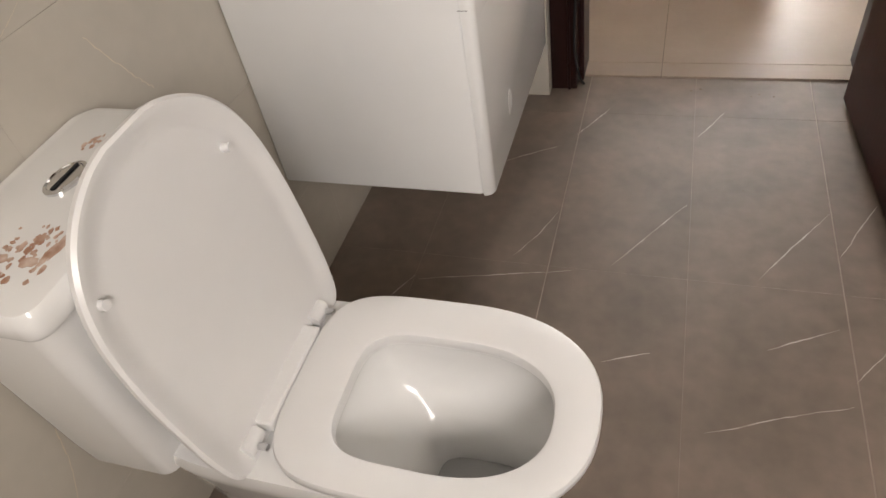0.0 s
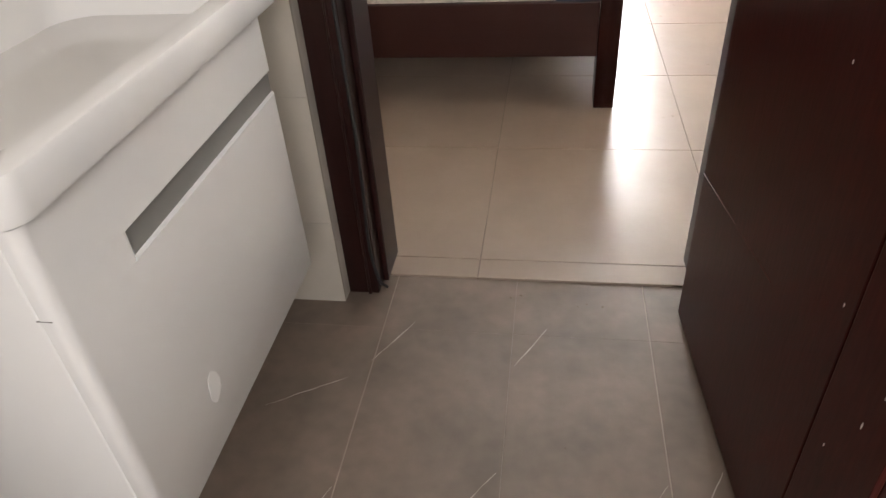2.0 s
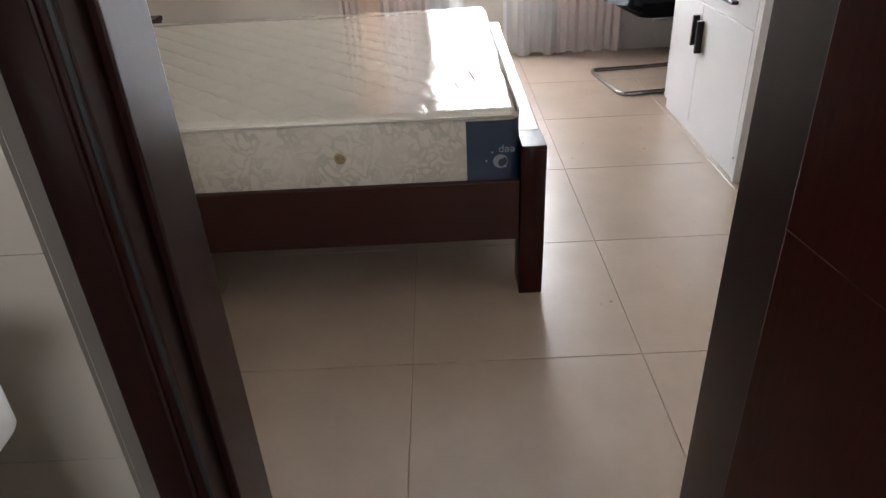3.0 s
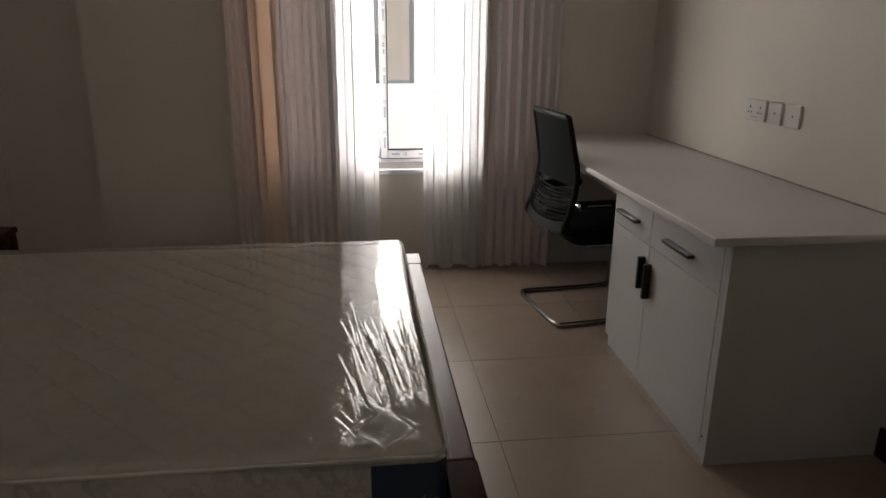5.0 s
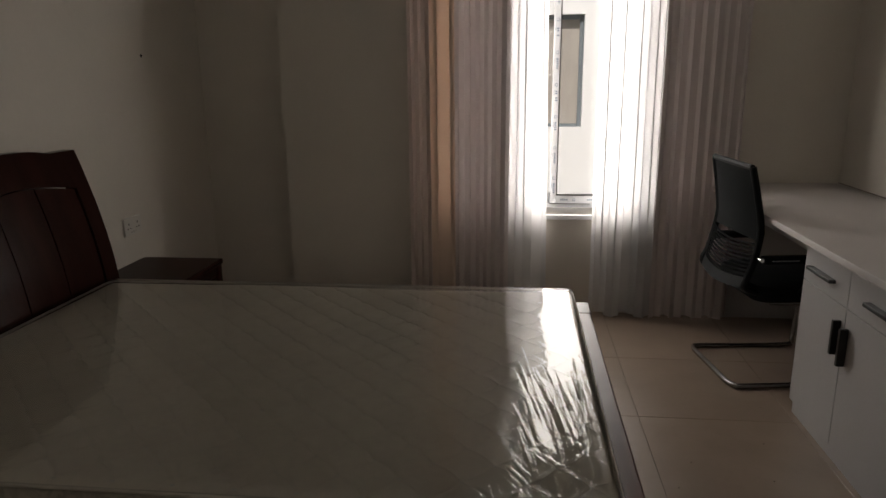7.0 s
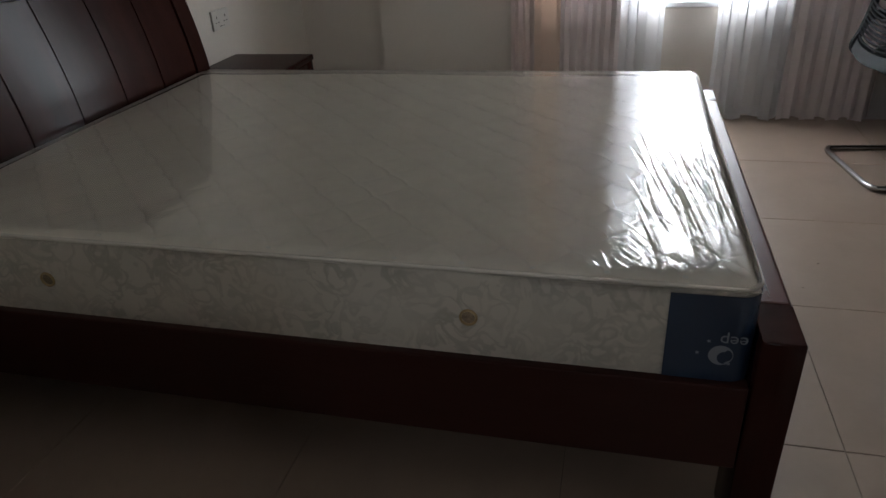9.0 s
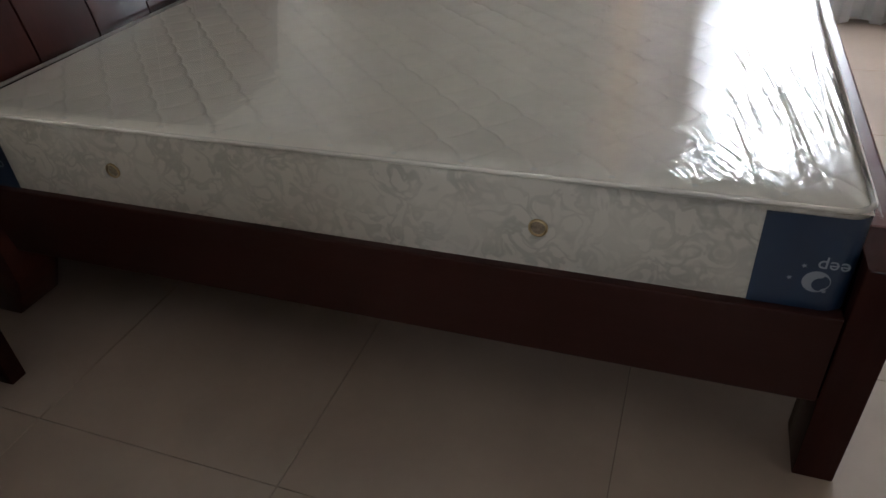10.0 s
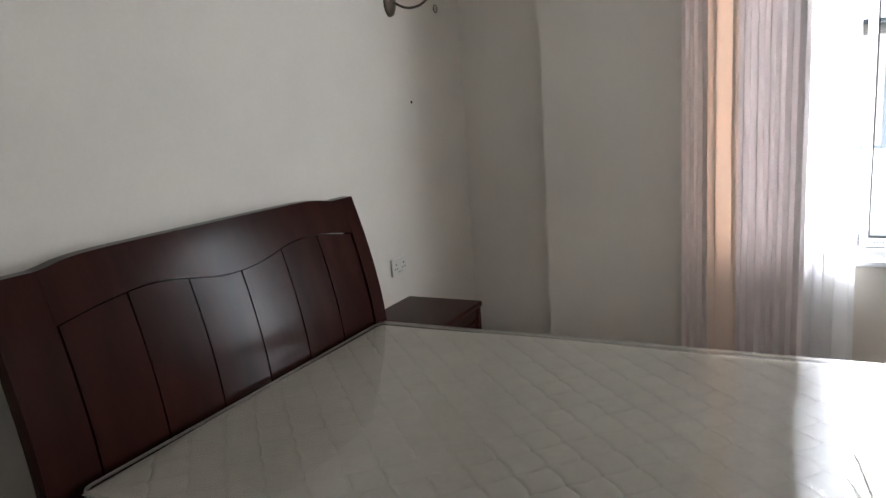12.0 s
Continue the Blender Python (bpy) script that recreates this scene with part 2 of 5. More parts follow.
def box(lo, hi, bevel=0.0, seg=2, bm=None):
    bm = bm or bmesh.new()
    t = bmesh.new()
    bmesh.ops.create_cube(t, size=1)
    for v in t.verts:
        v.co = Vector([lo[i] if v.co[i] < 0 else hi[i] for i in range(3)])
    if bevel:
        bmesh.ops.bevel(t, geom=t.edges[:], offset=bevel, segments=seg, affect="EDGES", profile=0.6)
    me = bpy.data.meshes.new("tmp")
    t.to_mesh(me)
    t.free()
    bm.from_mesh(me)
    bpy.data.meshes.remove(me)
    return bm


def loft(rings, bm=None, cap=(True, True), closed=True):
    bm = bm or bmesh.new()
    vs = [[bm.verts.new(p) for p in r] for r in rings]
    n = len(rings[0])
    for a, b in zip(vs, vs[1:]):
        for i in range(n if closed else n - 1):
            j = (i + 1) % n
            bm.faces.new((a[i], a[j], b[j], b[i]))
    if cap[0]:
        bm.faces.new(vs[0])
    if cap[1]:
        bm.faces.new(vs[-1])
    return bm


def tube(points, r, n=10, bm=None):
    """A round rod along the points."""
    rings = []
    pts = [Vector(p) for p in points]
    for i, p in enumerate(pts):
        d = (pts[min(i + 1, len(pts) - 1)] - pts[max(i - 1, 0)]).normalized()
        up = Vector((0, 0, 1)) if abs(d.z) < 0.9 else Vector((1, 0, 0))
        u = d.cross(up).normalized()
        w = d.cross(u).normalized()
        rings.append([p + r * (math.cos(a) * u + math.sin(a) * w) for a in (2 * math.pi * k / n for k in range(n))])
    return loft(rings, bm)


def smooth_path(points, n=6):
    """Catmull-Rom through the points."""
    p = [Vector(q) for q in points]
    p = [p[0] * 2 - p[1]] + p + [p[-1] * 2 - p[-2]]
    out = []
    for i in range(1, len(p) - 2):
        for k in range(n):
            t = k / n
            out.append(0.5 * (2 * p[i] + (p[i + 1] - p[i - 1]) * t + (2 * p[i - 1] - 5 * p[i] + 4 * p[i + 1] - p[i + 2]) * t * t
                              + (3 * p[i] - p[i - 1] - 3 * p[i + 1] + p[i + 2]) * t ** 3))
    out.append(p[-2])
    return out


def rrect(x0, x1, y0, y1, z, r, n=5):
    pts = []
    for cx, cy, a0 in ((x1 - r, y1 - r, 0), (x0 + r, y1 - r, 90), (x0 + r, y0 + r, 180), (x1 - r, y0 + r, 270)):
        for k in range(n + 1):
            a = radians(a0 + 90 * k / n)
            pts.append(Vector((cx + r * math.cos(a), cy + r * math.sin(a), z)))
    return pts


def fill_strip(front, back_shift):
    """A slab from a grid of points (rows of columns): front face, back face and edges."""
    bm = bmesh.new()
    nr, nc = len(front), len(front[0])
    f = [[bm.verts.new(p) for p in r] for r in front]
    b = [[bm.verts.new(p + back_shift) for p in r] for r in front]
    for i in range(nr - 1):
        for j in range(nc - 1):
            bm.faces.new((f[i][j], f[i][j + 1], f[i + 1][j + 1], f[i + 1][j]))
            bm.faces.new((b[i][j], b[i + 1][j], b[i + 1][j + 1], b[i][j + 1]))
    for i in range(nr - 1):
        bm.faces.new((f[i][0], f[i + 1][0], b[i + 1][0], b[i][0]))
        bm.faces.new((f[i][-1], b[i][-1], b[i + 1][-1], f[i + 1][-1]))
    for j in range(nc - 1):
        bm.faces.new((f[0][j], b[0][j], b[0][j + 1], f[0][j + 1]))
        bm.faces.new((f[-1][j], f[-1][j + 1], b[-1][j + 1], b[-1][j]))
    return bm


# ---- rooms ----
XL, XR, YB, YD = -2.06, 1.5, 2.72, -0.915      # bedroom
BL, BR, BB, BD = -1.02, 1.0, -3.72, -1.12      # bathroom
CEIL, BZ = 2.75, -0.005
JL, JR, DTOP = -0.545, 0.19, 2.06             # door opening
WX0, WX1, WZ0, WZ1 = -0.70, 0.66, 0.575, 2.1  # bedroom window opening


def structure(name, boxes, material, label):
    bm = bmesh.new()
    for lo, hi in boxes:
        box(lo, hi, bm=bm)
    return tagged(part(name, bm, material), label, name.split("_")[0], "", "structure")


structure("wall_west", [((XL - 0.2, YD - 0.25, -0.1), (XL, YB + 0.25, CEIL))], M_WALL, "plain cream painted bedroom wall behind the bed")
structure("wall_east", [((XR, YD - 0.0, -0.1), (XR + 0.2, YB + 0.25, CEIL))], M_WALL, "plain cream painted bedroom wall beside the desk")
structure("wall_north", [((-1.545, YB, -0.1), (WX0, YB + 0.25, CEIL)), ((XL, YB + 0.10, -0.1), (-1.545, YB + 0.25, CEIL)), ((WX1, YB, -0.1), (XR, YB + 0.25, CEIL)),
                         ((WX0, YB, -0.1), (WX1, YB + 0.25, WZ0)), ((WX0, YB, WZ1), (WX1, YB + 0.25, CEIL))], M_WALL,
          "cream painted wall with the curtained window")
structure("wall_south", [((XL, YD - 0.09, -0.1), (JL - 0.075, YD, CEIL)), ((JR + 0.075, YD - 0.09, -0.1), (XR, YD, CEIL)),
                         ((JL - 0.075, YD - 0.09, DTOP + 0.076), (JR + 0.075, YD, CEIL))], M_WALL, "cream painted wall with the bathroom door")
structure("wall_bathroom_north", [((BL, BD + 0.009, -0.1), (JL - 0.075, YD - 0.091, CEIL)), ((JR + 0.075, BD + 0.009, -0.1), (BR, YD - 0.091, CEIL)),
                                  ((JL - 0.075, BD + 0.009, DTOP + 0.076), (JR + 0.075, YD - 0.091, CEIL))], M_WGROUT, "tiled bathroom wall with the door")
structure("wall_bathroom_west", [((BL - 0.2, BB - 0.2, -0.1), (BL - 0.009, YD - 0.091, CEIL))], M_WGROUT, "tiled bathroom wall behind the toilet")
structure("wall_bathroom_east", [((BR, BB - 0.2, -0.1), (BR + 0.2, YD - 0.091, CEIL))], M_WTILE, "pale tiled bathroom wall")
structure("wall_bathroom_south", [((BL, BB - 0.2, -0.1), (-0.05, BB, CEIL)), ((0.75, BB - 0.2, -0.1), (BR, BB, CEIL)), ((-0.05, BB - 0.2, -0.1), (0.75, BB, 1.3)), ((-0.05, BB - 0.2, 2.1), (0.75, BB, CEIL))],
          M_WTILE, "pale tiled bathroom wall with a high window")
# unseen wall, added to block direct sun from the bathroom window
structure("wall_light_well", [((-2.5, BB - 1.9, -3), (2.5, BB - 1.7, 6))], M_HOUSE, "unseen plain white wall added to keep the sun out of the bathroom")
structure("ceiling", [((XL - 0.2, BB - 0.2, CEIL), (XR + 0.2, YB + 0.25, CEIL + 0.15))], M_CEIL, "plain white painted ceiling")
tagged(structure("floor", [((XL, -1.012, -0.12), (XR, YB, -0.0025)), ((XL, YB, -0.12), (-1.545, YB + 0.10, -0.0003))], M_GROUT, "bedroom floor of polished beige square tiles with dark joints"), "", "floor")
bath_floor = structure("floor_bathroom", [((BL, BB, -0.14), (BR, -1.0125, BZ - 0.0006))], M_BGROUT, "bathroom floor of matt grey stone tiles with pale veins")
bed_floor = bpy.data.objects["floor"]
structure("baseboard", [((XR - 0.014, YD, 0), (XR - 0.0005, 0.652, 0.10))], M_WOOD, "dark red wooden skirting board")
structure("ground", [((-60, YB + 0.26, -3.2), (60, 80, -3.0))], M_ASPH, "pale concrete yard outside")

# door frame, threshold side linings and casings
frame_label = "dark red wooden door frame"


def door_frame():
    root = tagged(new("door_frame"), frame_label, "door frame", "", "structure")
    y0 = BD + 0.036
    for x0, x1 in ((JL - 0.074, JL), (JR, JR + 0.074)):
        part("jamb", box((x0, y0, BZ), (x1, YD + 0.012, DTOP), 0.004), M_FRAMEW, root)
    part("head", box((JL - 0.074, y0, DTOP + 0.001), (JR + 0.074, YD + 0.012, DTOP + 0.075), 0.004), M_FRAMEW, root)
    part("doorstop", box((JL + 0.0005, y0 + 0.05, BZ), (JL + 0.014, YD + 0.0, DTOP - 0.002), 0.003), M_FRAMEW, root)
    part("bead", tube([(JL - 0.022, y0 - 0.001, BZ), (JL - 0.022, y0 - 0.001, DTOP)], 0.004, 8), M_FRAMEW, root, "", True)
    for x0, x1 in ((JL - 0.13, JL - 0.02), (JR + 0.02, JR + 0.13)):
        part("casing", box((x0, YD + 0.013, 0), (x1, YD + 0.027, DTOP + 0.1), 0.004), M_FRAMEW, root)
    part("seal_strip", tube(smooth_path([(JL - 0.004, y0 - 0.004, 2.0), (JL - 0.004, y0 - 0.005, 0.8), (JL + 0.002, y0 - 0.007, 0.4), (JL - 0.006, y0 - 0.005, 0.15),
                                         (JL + 0.008, y0 - 0.012, 0.05), (JL + 0.018, y0 + 0.012, BZ + 0.012)]), 0.004, 6), M_GASKET, root, "loose black rubber seal", True)


door_frame()


def door():
    leaf = thing("door", "dark red wooden bathroom door standing open, with paint flecks", "door", (0.152, -1.112, 0.0))
    leaf.rotation_euler.z = math.atan(0.05 / 0.73)
    W, T, H = 0.73, 0.05, 2.04
    b = bmesh.new()
    box((0.004, -W, 0.005), (T, 0, H), 0.003, bm=b)
    part("core", b, M_EDGE, leaf, "darker door edge")
    stile, mid = 0.135, 0.36
    part("stile", box((-0.0045, -W + 0.001, 0.006), (0.0038, -W + stile, H - 0.001), 0.002), M_DOORW, leaf)
    part("panel", box((-0.0035, -W + stile + 0.004, 0.006), (0.0038, -0.002, H - 0.001), 0.0025), M_DOORW, leaf)
    # two shallow curved beads across the panel
    for a, c, z0, z1 in ((-0.385, -0.004, 0.403, 0.362), (-0.54, -0.004, 0.828, 0.802), (-0.59, -0.004, 1.25, 1.25), (-0.59, -0.004, 1.66, 1.69)):
        part("bead", tube([(-0.0036, a, z0), (-0.0036, c, z1)], 0.0012, 5), M_WOOD, leaf, "thin moulding line", True)
    flecks = thing_flecks(W)
    part("paint_fleck", flecks, M_PAINTCHIP, leaf, "small splashes of white paint")
    lock = part("lock_case", box((-0.009, -W + 0.03, 0.93), (-0.0047, -W + 0.075, 1.15), 0.003), M_STEEL, leaf, "steel lock plate")
    h = tube([(-0.009, -W + 0.052, 1.06), (-0.055, -W + 0.052, 1.06)], 0.009, 10)
    tube([(-0.055, -W + 0.048, 1.06), (-0.055, -W + 0.17, 1.06)], 0.009, 10, h)
    part("handle", h, M_STEEL, lock, "steel lever handle", True)


def thing_flecks(W):
    bm = bmesh.new()
    rnd = random.Random(5)
    for y, z, s in ((-W + 0.05, .62, 4), (-W + 0.04, .50, 3), (-W + 0.055, .44, 3), (-W + 0.03, .21, 4), (-W + 0.02, .06, 5), (-W + 0.16, .52, 2), (-W + 0.02, .09, 4),
                    (-W + 0.13, .8, 3), (-W + 0.2, .9, 3), (-W + 0.3, .75, 2), (-W + 0.1, .35, 2)):
        n = 7
        vs = [bm.verts.new((-0.0052, y + 0.001 * s * 0.45 * math.cos(a) * rnd.uniform(.6, 1.2), z + 0.001 * s * 1.5 * math.sin(a) * rnd.uniform(.6, 1.2)))
              for a in (2 * math.pi * k / n for k in range(n))]
        vb = [bm.verts.new(v.co + Vector((0.001, 0, 0))) for v in vs]
        bm.faces.new(vs)
        for i in range(n):
            bm.faces.new((vs[i], vs[(i + 1) % n], vb[(i + 1) % n], vb[i]))
    return bm


door()


# ---- bedroom window, curtains and what lies outside ----
def bedroom_window():
    w = tagged(new("window_1"), "white plastic framed window with printed protective tape on its sash", "window", "", "structure")
    y0, y1 = YB + 0.055, YB + 0.115
    def bar(name, x0, x1, z0, z1, dy=0.0, m=M_PVC, parent=w, bev=0.004):
        return part(name, box((x0, y0 - dy, z0), (x1, y1 - dy, z1), bev), m, parent)
    bar("frame", WX0 + 0.001, WX0 + 0.05, WZ0 + 0.03, WZ1 - 0.001)
    bar("frame", WX1 - 0.05, WX1 - 0.001, WZ0 + 0.03, WZ1 - 0.001)
    bar("frame", WX0 + 0.051, WX1 - 0.051, WZ1 - 0.05, WZ1 - 0.001)
    bar("frame", WX0 + 0.051, WX1 - 0.051, WZ0 + 0.03, WZ0 + 0.055)
    z0, z1 = WZ0 + 0.056, WZ1 - 0.055
    sash = part("sash", box((-0.03, y0 - 0.02, z0), (0.006, y0 + 0.018, z1), 0.003), M_PVC, w, "white sash wrapped in printed tape")
    part("sash_rail", box((0.007, y0 - 0.02, z0), (WX1 - 0.052, y0 + 0.018, z0 + 0.045), 0.003), M_PVC, sash)
    part("sash_rail", box((0.007, y0 - 0.02, z1 - 0.045), (WX1 - 0.052, y0 + 0.018, z1), 0.003), M_PVC, sash)
    g = box((0.0065, y0 - 0.022, z0 + 0.0455), (0.011, y0 + 0.01, z1 - 0.046))
    box((0.0115, y0 - 0.022, z0 + 0.0455), (WX1 - 0.056, y0 + 0.01, z0 + 0.05), bm=g)
    box((-0.034, y0 - 0.021, z0), (-0.0305, y0 + 0.01, z0 + 0.06), bm=g)
    box((-0.03, y0 - 0.021, z0 - 0.003), (0.2, y0 + 0.01, z0 - 0.0005), bm=g)
    part("gasket", g, M_GASKET, sash, "black rubber glazing seal")
    t = bmesh.new()
    rnd = random.Random(3)
    z = z0 + 0.06
    while z < z1 - 0.05:
        for k in range(5):
            if rnd.random() < 0.85:
                zz = z + k * 0.012
                box((-0.014, y0 - 0.0212, zz), (-0.004, y0 - 0.0202, zz + 0.007), bm=t)
        for k in range(16):
            a, b = 2 * math.pi * k / 16, 2 * math.pi * (k + 1) / 16
            q = [(-0.009 + r * math.cos(u), y0 - 0.0208, z + 0.085 + r * math.sin(u)) for r, u in ((.009, a), (.009, b), (.0065, b), (.0065, a))]
            t.faces.new([t.verts.new(p) for p in q])
        for k in range(3):
            box((-0.023, y0 - 0.0212, z + 0.03 + k * 0.009), (-0.020, y0 - 0.0202, z + 0.036 + k * 0.009), bm=t)
        z += 0.17
    x = 0.03
    while x < WX1 - 0.12:
        for k in range(4):
            box((x + k * 0.011, y0 - 0.0212, z0 + 0.018), (x + 0.007 + k * 0.011, y0 - 0.0202, z0 + 0.028), bm=t)
        for k in range(16):
            a, b = 2 * math.pi * k / 16, 2 * math.pi * (k + 1) / 16
            q = [(x + 0.075 + r * math.cos(u), y0 - 0.0208, z0 + 0.023 + r * math.sin(u)) for r, u in ((.009, a), (.009, b), (.0065, b), (.0065, a))]
            t.faces.new([t.verts.new(p) for p in q])
        x += 0.15
    part("tape_print", t, M_TAPE, sash, "rows of small blue marks on protective tape")
    for a, b, yy in ((WX0 + 0.051, -0.031, y1 - 0.02), (0.012, WX1 - 0.053, y0 + 0.004)):
        p = part("pane", box((a, yy, WZ0 + 0.056), (b, yy + 0.005, WZ1 - 0.052)), M_GLASS, w, "clear window pane")
        p.visible_shadow = False
    part("sill", box((WX0 + 0.002, YB - 0.018, WZ0 - 0.028), (WX1 - 0.002, y0 - 0.025, WZ0 + 0.0), 0.005), M_PVC, w, "white window sill")


bedroom_window()


def pleats(x0, x1, z0, z1, y, folds, amp, seed, hem=0.0, rows=14, lean=0.0, curl=0.0):
    rnd = random.Random(seed)
    n = folds * 12
    ph = [rnd.uniform(-0.9, 0.9) for _ in range(folds + 1)]
    am = [rnd.uniform(0.6, 1.25) for _ in range(folds + 1)]
    front = []
    for r in range(rows + 1):
        t = r / rows
        z = z1 + (z0 - z1) * t
        row = []
        for i in range(n + 1):
            u = i / n
            f = u * folds
            k = min(int(f), folds - 1)
            w = f - k
            p = ph[k] * (1 - w) + ph[k + 1] * w
            a = am[k] * (1 - w) + am[k + 1] * w
            ang = 2 * math.pi * f + p * (0.6 + 0.8 * t)
            xx = x0 + (x1 - x0) * u + 0.35 * (x1 - x0) / folds * math.sin(2 * ang) * 0.5 + lean * t * (u - 0.5)
            yy = y + amp * a * (0.75 + 0.35 * t) * math.sin(ang) + curl * t * t * math.sin(5 * u + seed)
            dz = hem * math.sin(3.1 * f + seed) * t ** 6
            row.append(Vector((xx, yy, z + dz)))
        front.append(row)
    return fill_strip(front, Vector((0, 0.0016, 0)))


def curtains():
    c = thing("curtain", "taupe floor-length curtain drawn aside, with tight pleats", "curtain", (0, 0, 0), "pair of curtains")
    part("cloth", pleats(-0.56, -0.265, 0.03, 2.45, YB - 0.115, 6, 0.018, 2, 0.006), M_CURT, c, "taupe curtain cloth", True)
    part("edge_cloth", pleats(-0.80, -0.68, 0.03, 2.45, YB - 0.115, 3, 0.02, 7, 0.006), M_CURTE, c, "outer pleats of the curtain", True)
    part("lit_fold", pleats(-0.70, -0.535, 0.03, 2.45, YB - 0.10, 1, 0.018, 9, 0.006), M_CURTO, c, "taupe fold coloured peach for the daylight behind it", True)
    # strip added back to the wall so window light cannot leak past
    part("light_stop_edge", box((-0.806, YB - 0.115, 0.03), (-0.803, YB - 0.003, 2.45)), M_CURT, c, "curtain edge added back to the wall to stop stray light")
    d = thing("curtain", "taupe floor-length curtain drawn aside by the desk", "curtain", (0, 0, 0), "pair of curtains")
    part("cloth", pleats(0.535, 0.93, 0.025, 2.45, YB - 0.115, 7, 0.021, 4, 0.009), M_CURT, d, "taupe curtain cloth", True)
    # same added light stop on the desk side
    part("light_stop_edge", box((0.936, YB - 0.115, 0.03), (0.939, YB - 0.003, 2.45)), M_CURT, d, "curtain edge added back to the wall to stop stray light")
    s = thing("sheer_curtain", "white translucent voile curtain over one half of the window", "sheer curtain", (0, 0, 0), "sheer curtains")
    part("voile", pleats(-0.31, -0.075, 0.015, 2.45, YB - 0.075, 3, 0.013, 11, 0.014, lean=0.07), M_SHEER, s, "white voile", True)
    part("gathered_voile", pleats(-0.31, -0.17, 0.02, 2.45, YB - 0.05, 4, 0.009, 15, 0.01), M_SHEER, s, "tightly gathered white voile", True)
    s = thing("sheer_curtain", "white translucent voile curtain hanging in soft folds", "sheer curtain", (0, 0, 0), "sheer curtains")
    part("voile", pleats(0.20, 0.58, 0.012, 2.45, YB - 0.075, 5, 0.014, 12, 0.02, curl=0.008), M_SHEER, s, "white voile", True)
    part("gathered_voile", pleats(0.41, 0.58, 0.02, 2.45, YB - 0.045, 4, 0.009, 16, 0.01), M_SHEER, s, "tightly gathered white voile", True)
    r = thing("curtain_rail", "plain pale curtain rail above the window", "curtain rail")
    part("rail", box((-0.9, YB - 0.13, 2.452), (1.0, YB - 0.03, 2.48), 0.004), M_PVC, r)


curtains()


def neighbour():
    h = thing("house", "white rendered neighbouring house with a blinded window", "house", (0, 6, -3))
    b = bmesh.new()
    y = 0.0
    x0, x1, z0, z1 = -0.10, 0.415, 3.833, 4.923
    for lo, hi in (((-7, y, 0), (x0, y + 0.25, 7)), ((x1, y, 0), (7, y + 0.25, 7)), ((x0, y, 0), (x1, y + 0.25, z0)), ((x0, y, z1), (x1, y + 0.25, 7))):
        box(lo, hi, bm=b)
    part("wall", b, M_HOUSE, h)
    part("roof", box((-7.3, -0.5, 7.001), (7.3, 3, 7.2), 0.02), M_HFRAME, h)
    w = part("window", box((x0 + 0.001, y + 0.14, z0 + 0.001), (x1 - 0.001, y + 0.17, z1 - 0.001)), M_HBLIND, h, "window with a beige blind")
    f = bmesh.new()
    for lo, hi in (((x0, y + 0.08, z0), (x0 + 0.03, y + 0.13, z1)), ((x1 - 0.04, y + 0.08, z0), (x1, y + 0.13, z1)), ((x0 + 0.031, y + 0.08, z1 - 0.04), (x1 - 0.041, y + 0.13, z1)),
                   ((x0 + 0.13, y + 0.08, z0), (x0 + 0.155, y + 0.13, z1 - 0.041)), ((x0 + 0.031, y + 0.08, z0), (x1 - 0.041, y + 0.13, z0 + 0.03))):
        box(tuple(a + 0.0015 if i == 0 else a for i, a in enumerate(lo)), tuple(a - 0.0015 if i == 0 else a for i, a in enumerate(hi)), bm=f)
    part("frame", f, M_HFRAME, w, "grey window frame")
    g = box((x0 + 0.032, y + 0.10, z0 + 0.04), (x0 + 0.128, y + 0.12, z1 - 0.2))
    part("dark_pane", g, M_HFRAME, w, "darker half-open pane")


neighbour()


# ---- bed ----
def hb_x(z):
    """How far the headboard's front stands from the wall side at height z."""
    t = max(0.0, (z - 0.5) / 0.6)
    return -1.842 - 0.135 * t ** 1.6


def slab(name, y0, y1, zlo, zhi, off, thick, material, parent, ny=2, nz=10, rim=0.0, label=""):
    front = []
    for i in range(nz + 1):
        row = []
        for j in range(ny + 1):
            y = y0 + (y1 - y0) * j / ny
            lo, hi = zlo(y), zhi(y)
            z = lo + (hi - lo) * i / nz
            row.append(Vector((hb_x(z) - off, y, z)))
        front.append(row)
    bm = fill_strip(front, Vector((-thick, 0, 0)))
    if rim:
        edges = [e for e in bm.edges if e.calc_face_angle(0) > 1.0 and (e.verts[0].co.x > hb_x(e.verts[0].co.z) - off - thick / 2 and e.verts[1].co.x > hb_x(e.verts[1].co.z) - off - thick / 2)]
        bmesh.ops.bevel(bm, geom=edges, offset=rim, segments=2, affect="EDGES")
    return part(name, bm, material, parent, label, True)


def crest(y):
    s = (y - 0.68) / 0.60
    return 1.067 + 0.022 * max(0.0, 1 - abs(s) ** 9.0) if abs(s) < 1 else 1.068


def bow(y):
    s = (y - 0.70) / 0.62
    return 0.921 + 0.042 * math.sin(math.pi * min(1.0, abs(s)) ** 1.15) ** 2 if abs(s) < 0.56 else 0.963 - 0.032 * ((abs(s) - 0.56) / 0.44) ** 1.6


